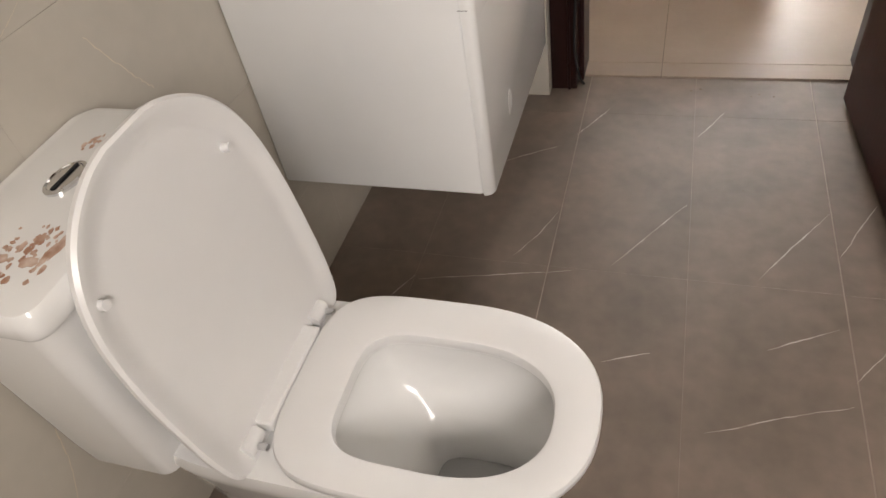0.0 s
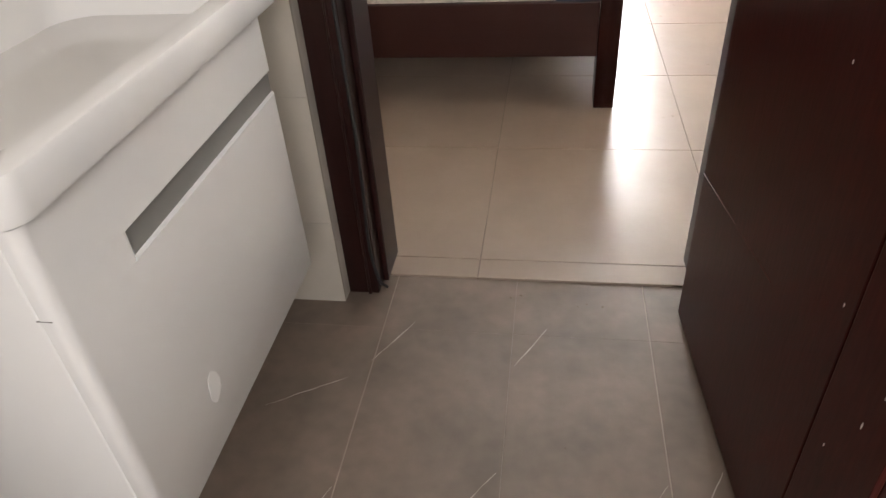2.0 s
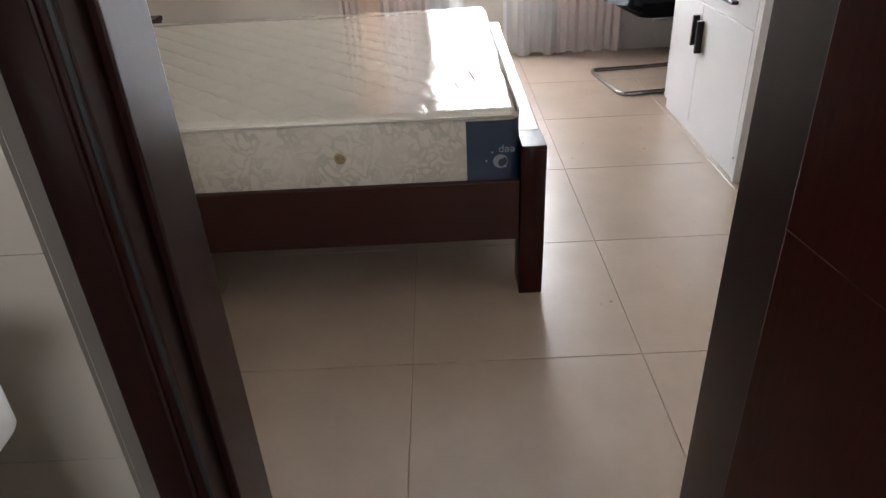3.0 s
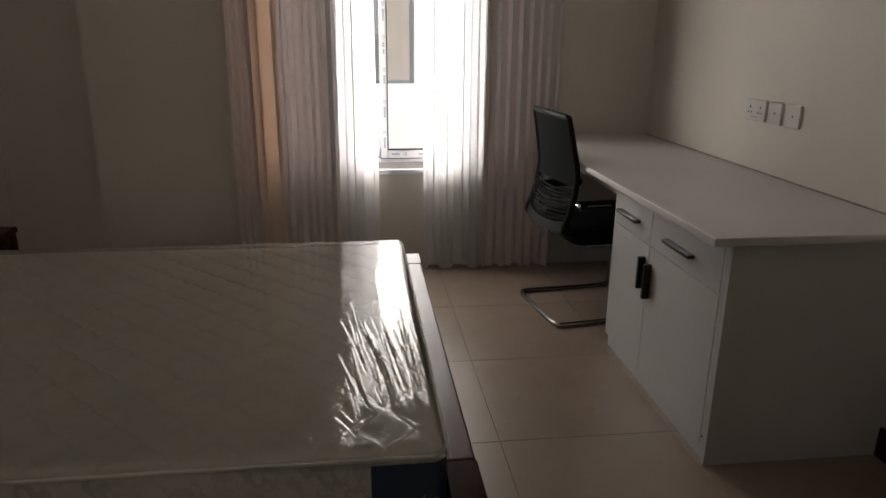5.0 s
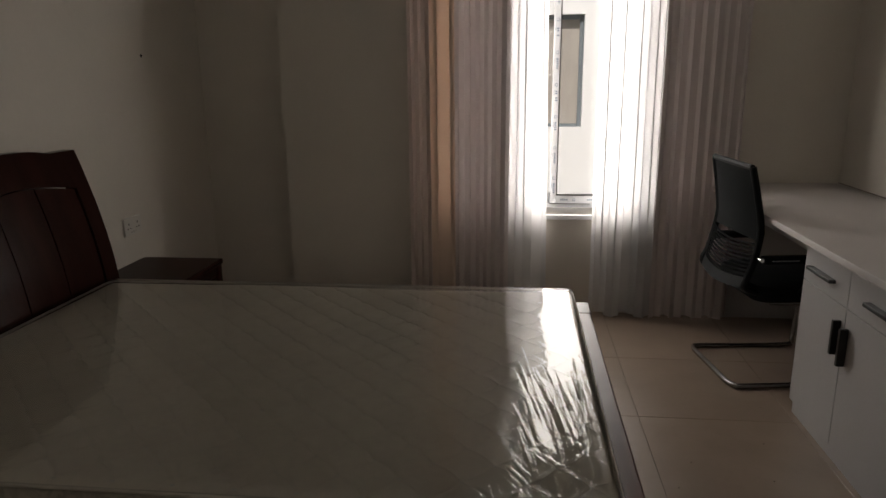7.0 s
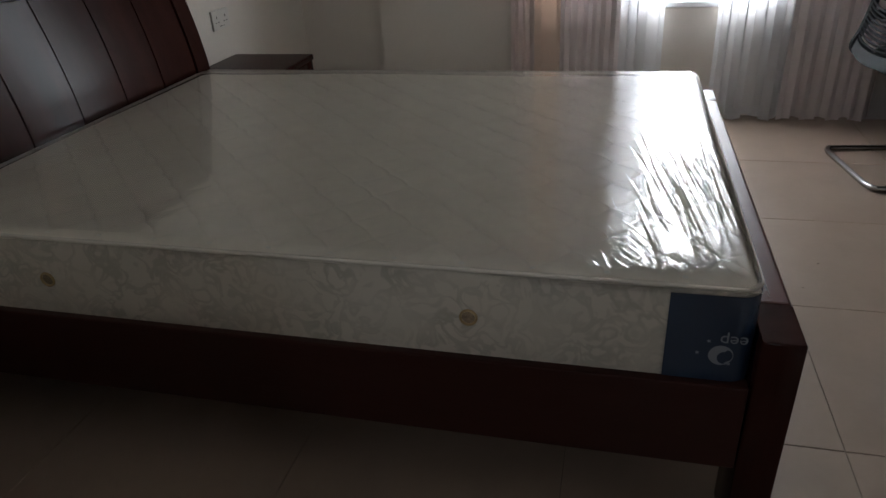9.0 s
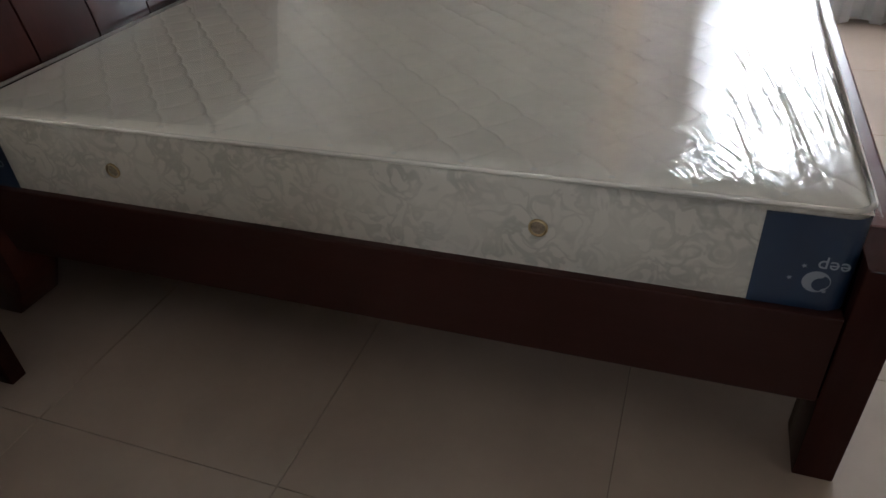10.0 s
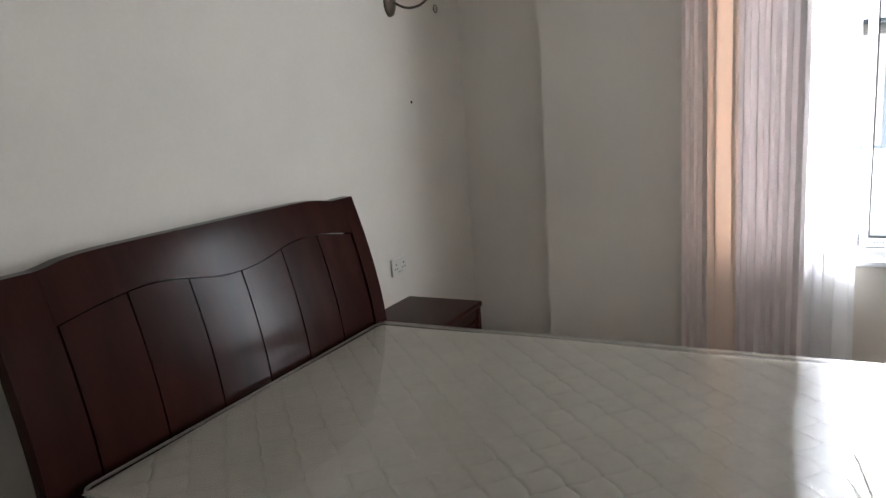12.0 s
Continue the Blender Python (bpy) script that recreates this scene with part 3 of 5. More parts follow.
def bed():
    b = thing("bed", "dark red-brown wooden double bed with a curved panelled headboard", "bed", (0, 0, 0))
    hb = thing("headboard", "", "")
    hb.parent = b
    tagged(hb, "curved glossy headboard of upright boards")
    Y0, Y1, PL, PR = -0.075, 1.435, 0.068, 1.350
    slab("stile", Y0, PL - 0.002, lambda y: 0.16, crest, 0.0, 0.045, M_WOODV, hb, 1, 14, 0.006)
    slab("stile", PR + 0.002, Y1, lambda y: 0.16, crest, 0.0, 0.045, M_WOODV, hb, 1, 14, 0.006)
    slab("top_rail", PL - 0.001, PR + 0.001, lambda y: bow(y) + 0.003, lambda y: crest(y), 0.0, 0.045, M_WOODV, hb, 40, 6, 0.004)
    n = 6
    for k in range(n):
        a = PL + 0.004 + (PR - PL - 0.008) * k / n
        c = PL + 0.004 + (PR - PL - 0.008) * (k + 1) / n
        slab("board", a + 0.003, c - 0.003, lambda y: 0.5, lambda y: bow(y) - 0.001, 0.004, 0.02, M_WOODV, hb, 6, 8, 0.0035)
    # near-black sheet: the shade in the gaps between boards is its colour
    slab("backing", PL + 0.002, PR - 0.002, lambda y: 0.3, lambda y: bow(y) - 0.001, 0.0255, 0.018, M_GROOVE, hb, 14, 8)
    slab("lower_rail", PL, PR, lambda y: 0.17, lambda y: 0.497, 0.0, 0.024, M_WOOD, hb, 1, 3, 0.003)
    for y0, y1 in ((Y0 + 0.004, 0.06), (Y1 - 0.135, Y1 - 0.004)):
        ring = [rrect(-1.965, -1.85, y0, y1, 0.0, 0.006, 2), rrect(-1.965, -1.80, y0, y1, 0.10, 0.006, 2), rrect(-1.965, -1.80, y0, y1, 0.19, 0.006, 2), rrect(-1.94, -1.8445, y0, y1, 0.345, 0.006, 2)]
        part("foot", loft(ring), M_WOOD, hb, "splayed headboard foot", True)
    # side rails with a narrow ledge
    for y0, y1, yo in ((-0.03, 0.0, 1), (1.39, 1.42, -1)):
        part("side_rail", box((-1.84, y0, 0.185), (-0.001, y1, 0.368), 0.004), M_WOODX, b, "long wooden side rail")
    # foot end
    part("foot_rail", box((0.004, 0.0915, 0.17), (0.070, 1.3525, 0.468), 0.005), M_WOOD, b, "wooden foot rail")
    for y0, y1 in ((-0.034, 0.09), (1.354, 1.478)):
        post = bmesh.new()
        rings = [rrect(0.0, 0.068, y0, y0 + 0.124, 0.0, 0.003, 2), rrect(0.0, 0.070, y0, y0 + 0.124, 0.12, 0.004, 2), rrect(0.003, 0.072, y0, y0 + 0.124, 0.465, 0.004, 2), rrect(0.005, 0.070, y0 + 0.002, y0 + 0.122, 0.4685, 0.004, 2)]
        part("foot_post", loft(rings, post), M_WOODV, b, "square foot post", True)
    for k in range(9):
        x = -1.70 + k * 0.195
        part("slat", box((x, 0.002, 0.335), (x + 0.07, 1.389, 0.352), 0.003), M_WOOD, b)
    part("centre_beam", box((-1.82, 0.655, 0.27), (-0.005, 0.705, 0.334), 0.003), M_WOOD, b)
    part("centre_leg", box((-0.95, 0.66, 0.0), (-0.90, 0.70, 0.269), 0.003), M_WOOD, b)


bed()


def mattress():
    m = thing("mattress", "cream quilted mattress in clear plastic wrap with blue end labels", "mattress", (0, 0, 0.354))
    X0, X1, Y0, Y1, Z0, Z1, R = -1.832, 0.0, -0.012, 1.362, 0.0, 0.208, 0.035
    # quilted top with a diamond grid of stitched dimples
    CELL = 0.127
    BOW = 0.075

    def sheet(xs, ys, z):
        """A mesh over the grid xs by ys with heights z."""
        gx, gy = np.meshgrid(xs, ys, indexing="ij")
        co = np.stack((gx, gy, z), -1).reshape(-1, 3)
        i, j = np.meshgrid(np.arange(len(xs) - 1), np.arange(len(ys) - 1), indexing="ij")
        a = (i * len(ys) + j).ravel()
        faces = np.stack((a, a + len(ys), a + len(ys) + 1, a + 1), -1)
        bm = bmesh.new()
        me = bpy.data.meshes.new("tmp")
        me.from_pydata(co.tolist(), [], faces.tolist())
        bm.from_mesh(me)
        bpy.data.meshes.remove(me)
        return bm

    def quilt(x, y):
        p, q = ((x + 0.628) + (y - 0.02)) / CELL, ((x + 0.628) - (y - 0.02)) / CELL
        a = np.abs(np.sin(np.pi * (p - BOW * np.abs(np.sin(np.pi * q)))))
        c = np.abs(np.sin(np.pi * (q - BOW * np.abs(np.sin(np.pi * p)))))
        m_ = np.minimum(a, 0.04 + 0.96 * c)
        knot = np.exp(-(a * a + c * c) / 0.05)
        edge = np.minimum(np.minimum(x - X0, X1 - x), np.minimum(y - Y0, Y1 - y))
        puff = 0.0042 * (1 - np.exp(-m_ / 0.08)) + 0.0036 * m_ ** 0.7 - 0.003 * knot
        return puff * np.clip(edge / 0.05, 0, 1), edge
    xs, ys = np.linspace(X0 + 0.004, X1 - 0.004, 520), np.linspace(Y0 + 0.004, Y1 - 0.004, 400)
    gx, gy = np.meshgrid(xs, ys, indexing="ij")
    puff, edge = quilt(gx, gy)
    sag = 0.003 * np.sin(gx * 5.1 + 1) * np.sin(gy * 4.3 + 2)
    top = Z1 - 0.0135 + puff - 0.012 * np.clip(1 - edge / 0.05, 0, 1) ** 2 * 0.6 + sag
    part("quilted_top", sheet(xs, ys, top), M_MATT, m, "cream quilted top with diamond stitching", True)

    def height(x, y):
        p_, e_ = quilt(np.array(x), np.array(y))
        return float(Z1 - 0.0135 + p_ - 0.012 * max(0.0, 1 - float(e_) / 0.05) ** 2 + 0.003 * math.sin(x * 5.1 + 1) * math.sin(y * 4.3 + 2))
    th, kn = bmesh.new(), bmesh.new()
    for fam in (0, 1):
        for k in range(-20, 25):
            prev = None
            for step in range(-160, 260):
                q = step / 10
                p = k + BOW * abs(math.sin(math.pi * q))
                a, b = (p, q) if fam == 0 else (q, p)
                x, y = (a + b) * CELL / 2 - 0.628, (a - b) * CELL / 2 + 0.02
                if not (X0 + 0.03 < x < X1 - 0.03 and Y0 + 0.03 < y < Y1 - 0.03):
                    prev = None
                    continue
                z = height(x, y) + 0.0006
                n_ = Vector((0.0011, -0.0011 if fam == 0 else 0.0011, 0)) * (1.0 if step % 2 else 0.7) * (1.0 if fam == 0 else 0.6)
                cur = (th.verts.new(Vector((x, y, z)) - n_), th.verts.new(Vector((x, y, z)) + n_))
                if prev:
                    th.faces.new((prev[0], cur[0], cur[1], prev[1]))
                prev = cur
                if fam == 0 and step % 10 == 0:
                    loft([[Vector((x + r * math.cos(t) * 1.3, y + r * math.sin(t), z + h)) for t in (math.pi * w / 3 for w in range(6))] for r, h in ((.0052, 0), (.0045, .003), (.002, .0045))], kn)
    # thread is darker than the cloth to carry the groove shade as well
    tagged(part("stitching", th, M_THREAD, m), "lines of quilting thread, darkened for the shaded grooves", "", "", "stuff")
    tagged(part("tuft_knot", kn, M_KNOT, m), "pale tuft knots", "", "", "stuff")
    # body
    rings = []
    for z, d in ((0.0, 0.018), (0.006, 0.006), (0.016, 0.001), (0.1, 0.0), (0.17, 0.0), (0.186, 0.003), (0.19, 0.007)):
        rings.append(rrect(X0 + d, X1 - d, Y0 + d, Y1 - d, z, R, 6))
    part("border", loft(rings), M_SIDE, m, "cream damask side panel, toned down as the less lit side", True)
    # piping round both edges
    for z, d in ((0.196, 0.002), (0.012, 0.004)):
        loop = rrect(X0 + d, X1 - d, Y0 + d, Y1 - d, z, R, 6)
        loop.append(loop[0])
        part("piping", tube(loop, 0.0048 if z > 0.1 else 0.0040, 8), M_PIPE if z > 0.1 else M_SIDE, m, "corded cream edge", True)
    # blue labels wrapped round the near corners and the foot end
    def wrap(pts, z0, z1):
        front = [[Vector((p[0], p[1], z)) for p in pts] for z in (z0, z1)]
        return fill_strip(front, Vector((0, 0, 0)))
    def band(pts, z0=0.012, z1=0.184):
        bm = bmesh.new()
        lo = [bm.verts.new((x, y, z0)) for x, y in pts]
        hi = [bm.verts.new((x, y, z1)) for x, y in pts]
        for i in range(len(pts) - 1):
            bm.faces.new((lo[i], lo[i + 1], hi[i + 1], hi[i]))
        return bm
    e = 0.0015
    arc = [(X1 - R + (R + e) * math.sin(radians(a)), Y0 + R - (R + e) * math.cos(radians(a))) for a in range(0, 91, 15)]
    arc2 = [(X1 - R + (R + e) * math.cos(radians(a)), Y1 - R + (R + e) * math.sin(radians(a))) for a in range(0, 91, 15)]
    part("label_band", band([(-0.143, Y0 - e)] + arc + arc2 + [(-0.143, Y1 + e)]), M_BLUE, m, "dark blue printed band", True)
    arc = [(X0 + R - (R + e) * math.sin(radians(a)), Y0 + R - (R + e) * math.cos(radians(a))) for a in range(90, -1, -15)]
    part("label_band", band([(X0 - e, 0.3)] + arc + [(-1.704, Y0 - e)]), M_BLUE, m, "dark blue printed band", True)
    # print on the near label, upside down
    def text(body, size, x, z, turn, parent):
        cu = bpy.data.curves.new("print", "FONT")
        cu.body, cu.size, cu.extrude = body, size, 0.0003
        ob = new("tmp_text", cu)
        dg = bpy.context.evaluated_depsgraph_get()
        me = bpy.data.meshes.new_from_object(ob.evaluated_get(dg))
        bpy.data.objects.remove(ob)
        me.materials.clear()
        me.materials.append(M_PRINT)
        o = new("print", me)
        o.parent = parent
        o.matrix_local = pose(x, Y0 - e - 0.0008, z, 90, turn, 0)
        tagged(o, "pale printed lettering")
    text("eep", 0.031, -0.012, 0.108, 180, m)
    text("Comfort", 0.025, -1.722, 0.085, 180, m)
    moon = bmesh.new()
    a = [(0.022 * math.cos(t), 0.022 * math.sin(t)) for t in (2 * math.pi * k / 24 for k in range(24))]
    for k in range(24):
        t0, t1 = 2 * math.pi * k / 24, 2 * math.pi * (k + 1) / 24
        q = [(r * math.cos(t) + s, r * math.sin(t)) for r, t, s in ((.0235, t0, 0), (.0235, t1, 0), (.0145, t1, .0078), (.0145, t0, .0078))]
        moon.faces.new([moon.verts.new((-0.052 + x * 0.85, Y0 - e - 0.0009, 0.068 + z * 0.85 - (0.0045 if abs(x) + abs(z) < 0.0225 else 0.0))) for x, z in q])
    for sx, sz in ((-0.090, 0.070), (-0.074, 0.095), (-0.038, 0.052)):
        pts = [(r * math.cos(t), r * math.sin(t)) for r, t in ((0.0045 if k % 2 else 0.002, math.pi * k / 5) for k in range(10))]
        moon.faces.new([moon.verts.new((sx + x, Y0 - e - 0.0009, sz + z)) for x, z in pts])
    part("moon_print", moon, M_PRINT, m, "pale moon and stars print")
    # brass breather eyelets
    for x in (-1.398, -0.485):
        ring = bmesh.new()
        rr = []
        for r, y in ((0.0175, 0.0), (0.017, -0.003), (0.0145, -0.004), (0.0125, -0.001), (0.003, -0.0015)):
            rr.append([Vector((x + r * math.cos(t), Y0 - 0.001 + y, 0.098 + r * math.sin(t))) for t in (2 * math.pi * k / 20 for k in range(20))])
        eyelet = part("eyelet", loft(rr[:4], ring, cap=(False, False)), M_GOLD, m, "round brass breather eyelet", True)
        part("eyelet_mesh", loft([[Vector((x + r * math.cos(t), Y0 - 0.0015, 0.098 + r * math.sin(t))) for t in (2 * math.pi * k / 20 for k in range(20))] for r in (0.0125, 0.004)], cap=(False, True)), M_EYE, eyelet, "tan cloth inside the eyelet")
    # plastic wrap: taut, creased towards the foot end
    xs = np.concatenate((np.linspace(X0 - 0.004, -0.46, 200)[:-1], np.linspace(-0.46, X1 + 0.006, 430)))
    ys = np.concatenate((np.linspace(Y0 - 0.006, 0.95, 380)[:-1], np.linspace(0.95, Y1 + 0.006, 90)))
    gx, gy = np.meshgrid(xs, ys, indexing="ij")
    puff, _ = quilt(gx, gy)
    edge = np.minimum(X1 - gx + 0.006, np.minimum(gy - Y0 + 0.006, Y1 - gy + 0.006))
    near = np.clip(1 + gx / 0.40, 0, 1)
    top = Z1 + 0.0035 + 0.05 * puff - 0.02 * np.clip(1 - edge / 0.03, 0, 1) ** 2
    top += 0.0009 * np.sin(gx * 6 + 1.5 * np.sin(gy * 3)) * np.sin(gy * 4 + 1)
    top += near * 0.0005 * np.sin((gx + 0.2 * gy) * 62 + 2 * np.sin(gy * 5)) * np.clip((1.25 - gy) / 0.5, 0.25, 1)
    rnd = np.random.RandomState(6)

    def ridge(x0, y0, slope, length, width, high):
        """A straight sharp crease that runs towards the near edge and thins out at both ends."""
        i0, i1 = np.searchsorted(xs, x0 - abs(slope) * length - 0.03), np.searchsorted(xs, x0 + abs(slope) * length + 0.03)
        j0, j1 = np.searchsorted(ys, y0 - length), np.searchsorted(ys, y0)
        if i1 - i0 < 3 or j1 - j0 < 3:
            return
        x, y = gx[i0:i1, j0:j1], gy[i0:i1, j0:j1]
        u = (y0 - y) / length
        c = x0 + slope * (y0 - y) + 0.004 * np.sin(u * 4 + x0 * 90)
        taper = np.clip(np.minimum(u, 1 - u) * 4, 0, 1)
        top[i0:i1, j0:j1] += high * taper * np.clip(1 - np.abs(x - c) / (width * (0.5 + 0.5 * taper)), 0, 1)
    # a fan of long straight creases that meets the foot corner, steeper the further it lies from the foot edge
    for _ in range(34):
        x = rnd.uniform(-0.23, -0.006)
        ridge(x, rnd.uniform(0.28, 0.80), 0.02 + 0.75 * abs(x) + rnd.uniform(-0.02, 0.02), rnd.uniform(0.14, 0.46), rnd.uniform(0.0022, 0.0055), rnd.choice([-1, 1, 1]) * rnd.uniform(0.0004, 0.0012))
    for x, y, long, wide, high in ((-0.150, 0.60, 0.55, 0.008, 0.0022), (-0.135, 0.52, 0.42, 0.005, 0.0014), (-0.060, 0.62, 0.34, 0.005, 0.0013), (-0.045, 0.50, 0.34, 0.006, 0.0016), (-0.020, 0.42, 0.36, 0.005, 0.0014), (-0.185, 0.44, 0.30, 0.004, 0.0010)):
        ridge(x, y, 0.02 + 0.75 * abs(x), long, wide, high)
    for _ in range(60):
        x = rnd.uniform(-0.30, -0.01)
        ridge(x, rnd.uniform(0.12, 0.78), 0.02 + 0.8 * abs(x), rnd.uniform(0.025, 0.08), rnd.uniform(0.0014, 0.003), rnd.choice([-1, 1]) * rnd.uniform(0.0001, 0.0004))
    for _ in range(20):
        x = rnd.uniform(-0.27, -0.02)
        ridge(x, rnd.uniform(0.05, 0.24), 0.1 + 1.9 * abs(x), rnd.uniform(0.05, 0.16), rnd.uniform(0.0018, 0.0036), rnd.choice([-1, 1]) * rnd.uniform(0.0004, 0.0010))
    for cx, cy in ((-0.30, 0.16), (-0.31, 0.31), (-0.30, 0.47)):
        for k in range(8):
            ridge(cx - 0.03 + 0.009 * k, cy + 0.02 + 0.002 * k, 0.1, 0.03, 0.003, 0.0003)
    for k in range(20):
        ridge(-0.30 + 0.0125 * k + rnd.uniform(-.005, .005), 0.028 + rnd.uniform(0, 0.035), 0.55, 0.045, 0.003, 0.0007)
    for k in range(8):
        ridge(-0.075 + 0.009 * k, 1.355, 0.05, 0.05, 0.003, 0.0015)
    # the wrap turned down over the long edge, puckered in small bright wrinkles
    hem = bmesh.new()
    prev = None
    for i in range(120):
        x = -0.36 + 0.25 * i / 119
        row = [hem.verts.new((x, Y0 - 0.0075 - rnd.uniform(0, 0.0022) * math.sin(math.pi * j / 4), 0.204 - 0.005 * j)) for j in range(5)]
        if prev:
            for j in range(4):
                hem.faces.new((prev[j], prev[j + 1], row[j + 1], row[j]))
        prev = row
    part("wrap_fold", hem, M_FILM, m, "small puckered wrinkles of the plastic wrap")
    bm = sheet(xs, ys, top)
    f = part("plastic_wrap", bm, M_FILM, m, "clear glossy plastic wrap, creased at the foot end", True)


mattress()


def nightstand(at, label):
    n = thing("nightstand", label, "nightstand", at, "nightstands")
    W, D, H = 0.47, 0.40, 0.481   # along y, along x
    part("top", box((-D, 0, H - 0.028), (0.008, W, H), 0.008), M_WOODV, n, "overhanging wooden top")
    for y in (0.004, W - 0.044):
        rings = [rrect(-0.045, 0.0, y, y + 0.04, 0.0, 0.003, 2), rrect(-0.04, 0.0, y, y + 0.04, 0.06, 0.003, 2), rrect(-0.04, 0.0, y, y + 0.04, H - 0.0285, 0.003, 2)]
        part("leg", loft(rings), M_WOODV, n, "", True)
        part("leg", box((-D + 0.005, y, 0), (-D + 0.045, y + 0.04, H - 0.0285), 0.003), M_WOODV, n)
        part("side_panel", box((-D + 0.046, y + 0.012, 0.06), (-0.041, y + 0.03, H - 0.029), 0.002), M_WOODV, n)
    part("back_panel", box((-D + 0.01, 0.046, 0.06), (-D + 0.02, W - 0.046, H - 0.029)), M_WOODV, n)
    part("bottom_rail", box((-0.036, 0.0445, 0.055), (-0.006, W - 0.0445, 0.095), 0.003), M_WOODV, n)
    part("top_rail", box((-0.036, 0.0445, 0.405), (-0.006, W - 0.0445, 0.4465), 0.003), M_WOODV, n)
    for z in (0.0985, 0.2535):
        d = part("drawer", box((-0.30, 0.048, z), (-0.012, W - 0.048, z + 0.151), 0.006), M_WOODV, n, "wooden drawer")
        part("drawer_panel", box((-0.0118, 0.062, z + 0.014), (-0.006, W - 0.062, z + 0.137), 0.004), M_WOODV, d, "raised drawer panel")
        part("pull", box((-0.0058, W / 2 - 0.06, z + 0.09), (0.006, W / 2 + 0.06, z + 0.104), 0.004), M_BRONZE, d, "slim drawer pull")


nightstand((-1.655, 1.525, 0), "dark red wooden bedside cabinet in the window corner")
nightstand((-1.655, -0.705, 0), "dark red wooden two-drawer bedside cabinet by the bathroom wall")


# ---- desk ----
def desk():
    t = thing("desktop", "long white laminate desktop fixed along the wall", "desktop", (0.82, 0.615, 0.735))
    part("board", box((0, 0, 0), (0.677, 2.103, 0.026), 0.0035), M_LAMTOP, t)
    # thin brown strip stands for the shadow line of the wall joint
    part("joint_sealant", box((0.673, 0.002, 0.0265), (0.679, 2.10, 0.031), 0.001), M_JOINT, t, "dull brown shadow line where the desktop meets the wall")
    e = thing("desk_support", "white laminate support panel under the far end of the desk", "desk panel", (0.9, 2.69, 0))
    part("panel", box((0, 0, 0), (0.59, 0.022, 0.7345), 0.001), M_LAM, e)
    part("front_rail", box((0.02, -1.12, 0.66), (0.038, -0.0015, 0.7345), 0.001), M_LAM, e)
    c = thing("cabinet", "white laminate cabinet with two drawers, two doors and black bar handles", "cabinet", (0.9, 0.665, 0))
    L, H = 0.90, 0.7345
    part("end_panel", box((0.0, -0.012, 0.0), (0.595, 0.006, H), 0.001), M_LAM, c, "plain white end panel")
    part("body", box((0.019, 0.0075, 0.05), (0.59, L, H), 0.001), M_LAM, c)
    part("plinth", box((0.012, 0.0075, 0.0), (0.59, L - 0.01, 0.0495), 0.001), M_LAM, c, "low white plinth")
    def handle(parent, lo, hi):
        b = box(lo, hi, 0.003)
        part("handle", b, M_BLACK, parent, "black metal bar handle")
    for a, b2 in ((0.03, 0.533), (0.537, L)):
        d = part("drawer", box((0.0, a, 0.562), (0.018, b2, 0.722), 0.0015), M_LAM, c, "white drawer front")
        m = (a + b2) / 2 + 0.012
        handle(d, (-0.026, m - 0.098, 0.618), (-0.0005, m + 0.098, 0.632))
        d = part("door", box((0.0, a, 0.055), (0.018, b2, 0.558), 0.0015), M_LAM, c, "white cabinet door")
        if a > 0.5:
            handle(d, (-0.028, 0.556, 0.385), (-0.0005, 0.572, 0.51))
        else:
            handle(d, (-0.028, 0.498, 0.365), (-0.0005, 0.514, 0.498))
    part("filler_strip", box((0.0, 0.0075, 0.055), (0.018, 0.026, 0.722), 0.0015), M_LAM, c, "narrow white filler strip")
    part("hinge_screw", tube([(-0.002, 0.016, 0.09), (0.001, 0.016, 0.09)], 0.004, 8), M_BRONZE, c)


desk()


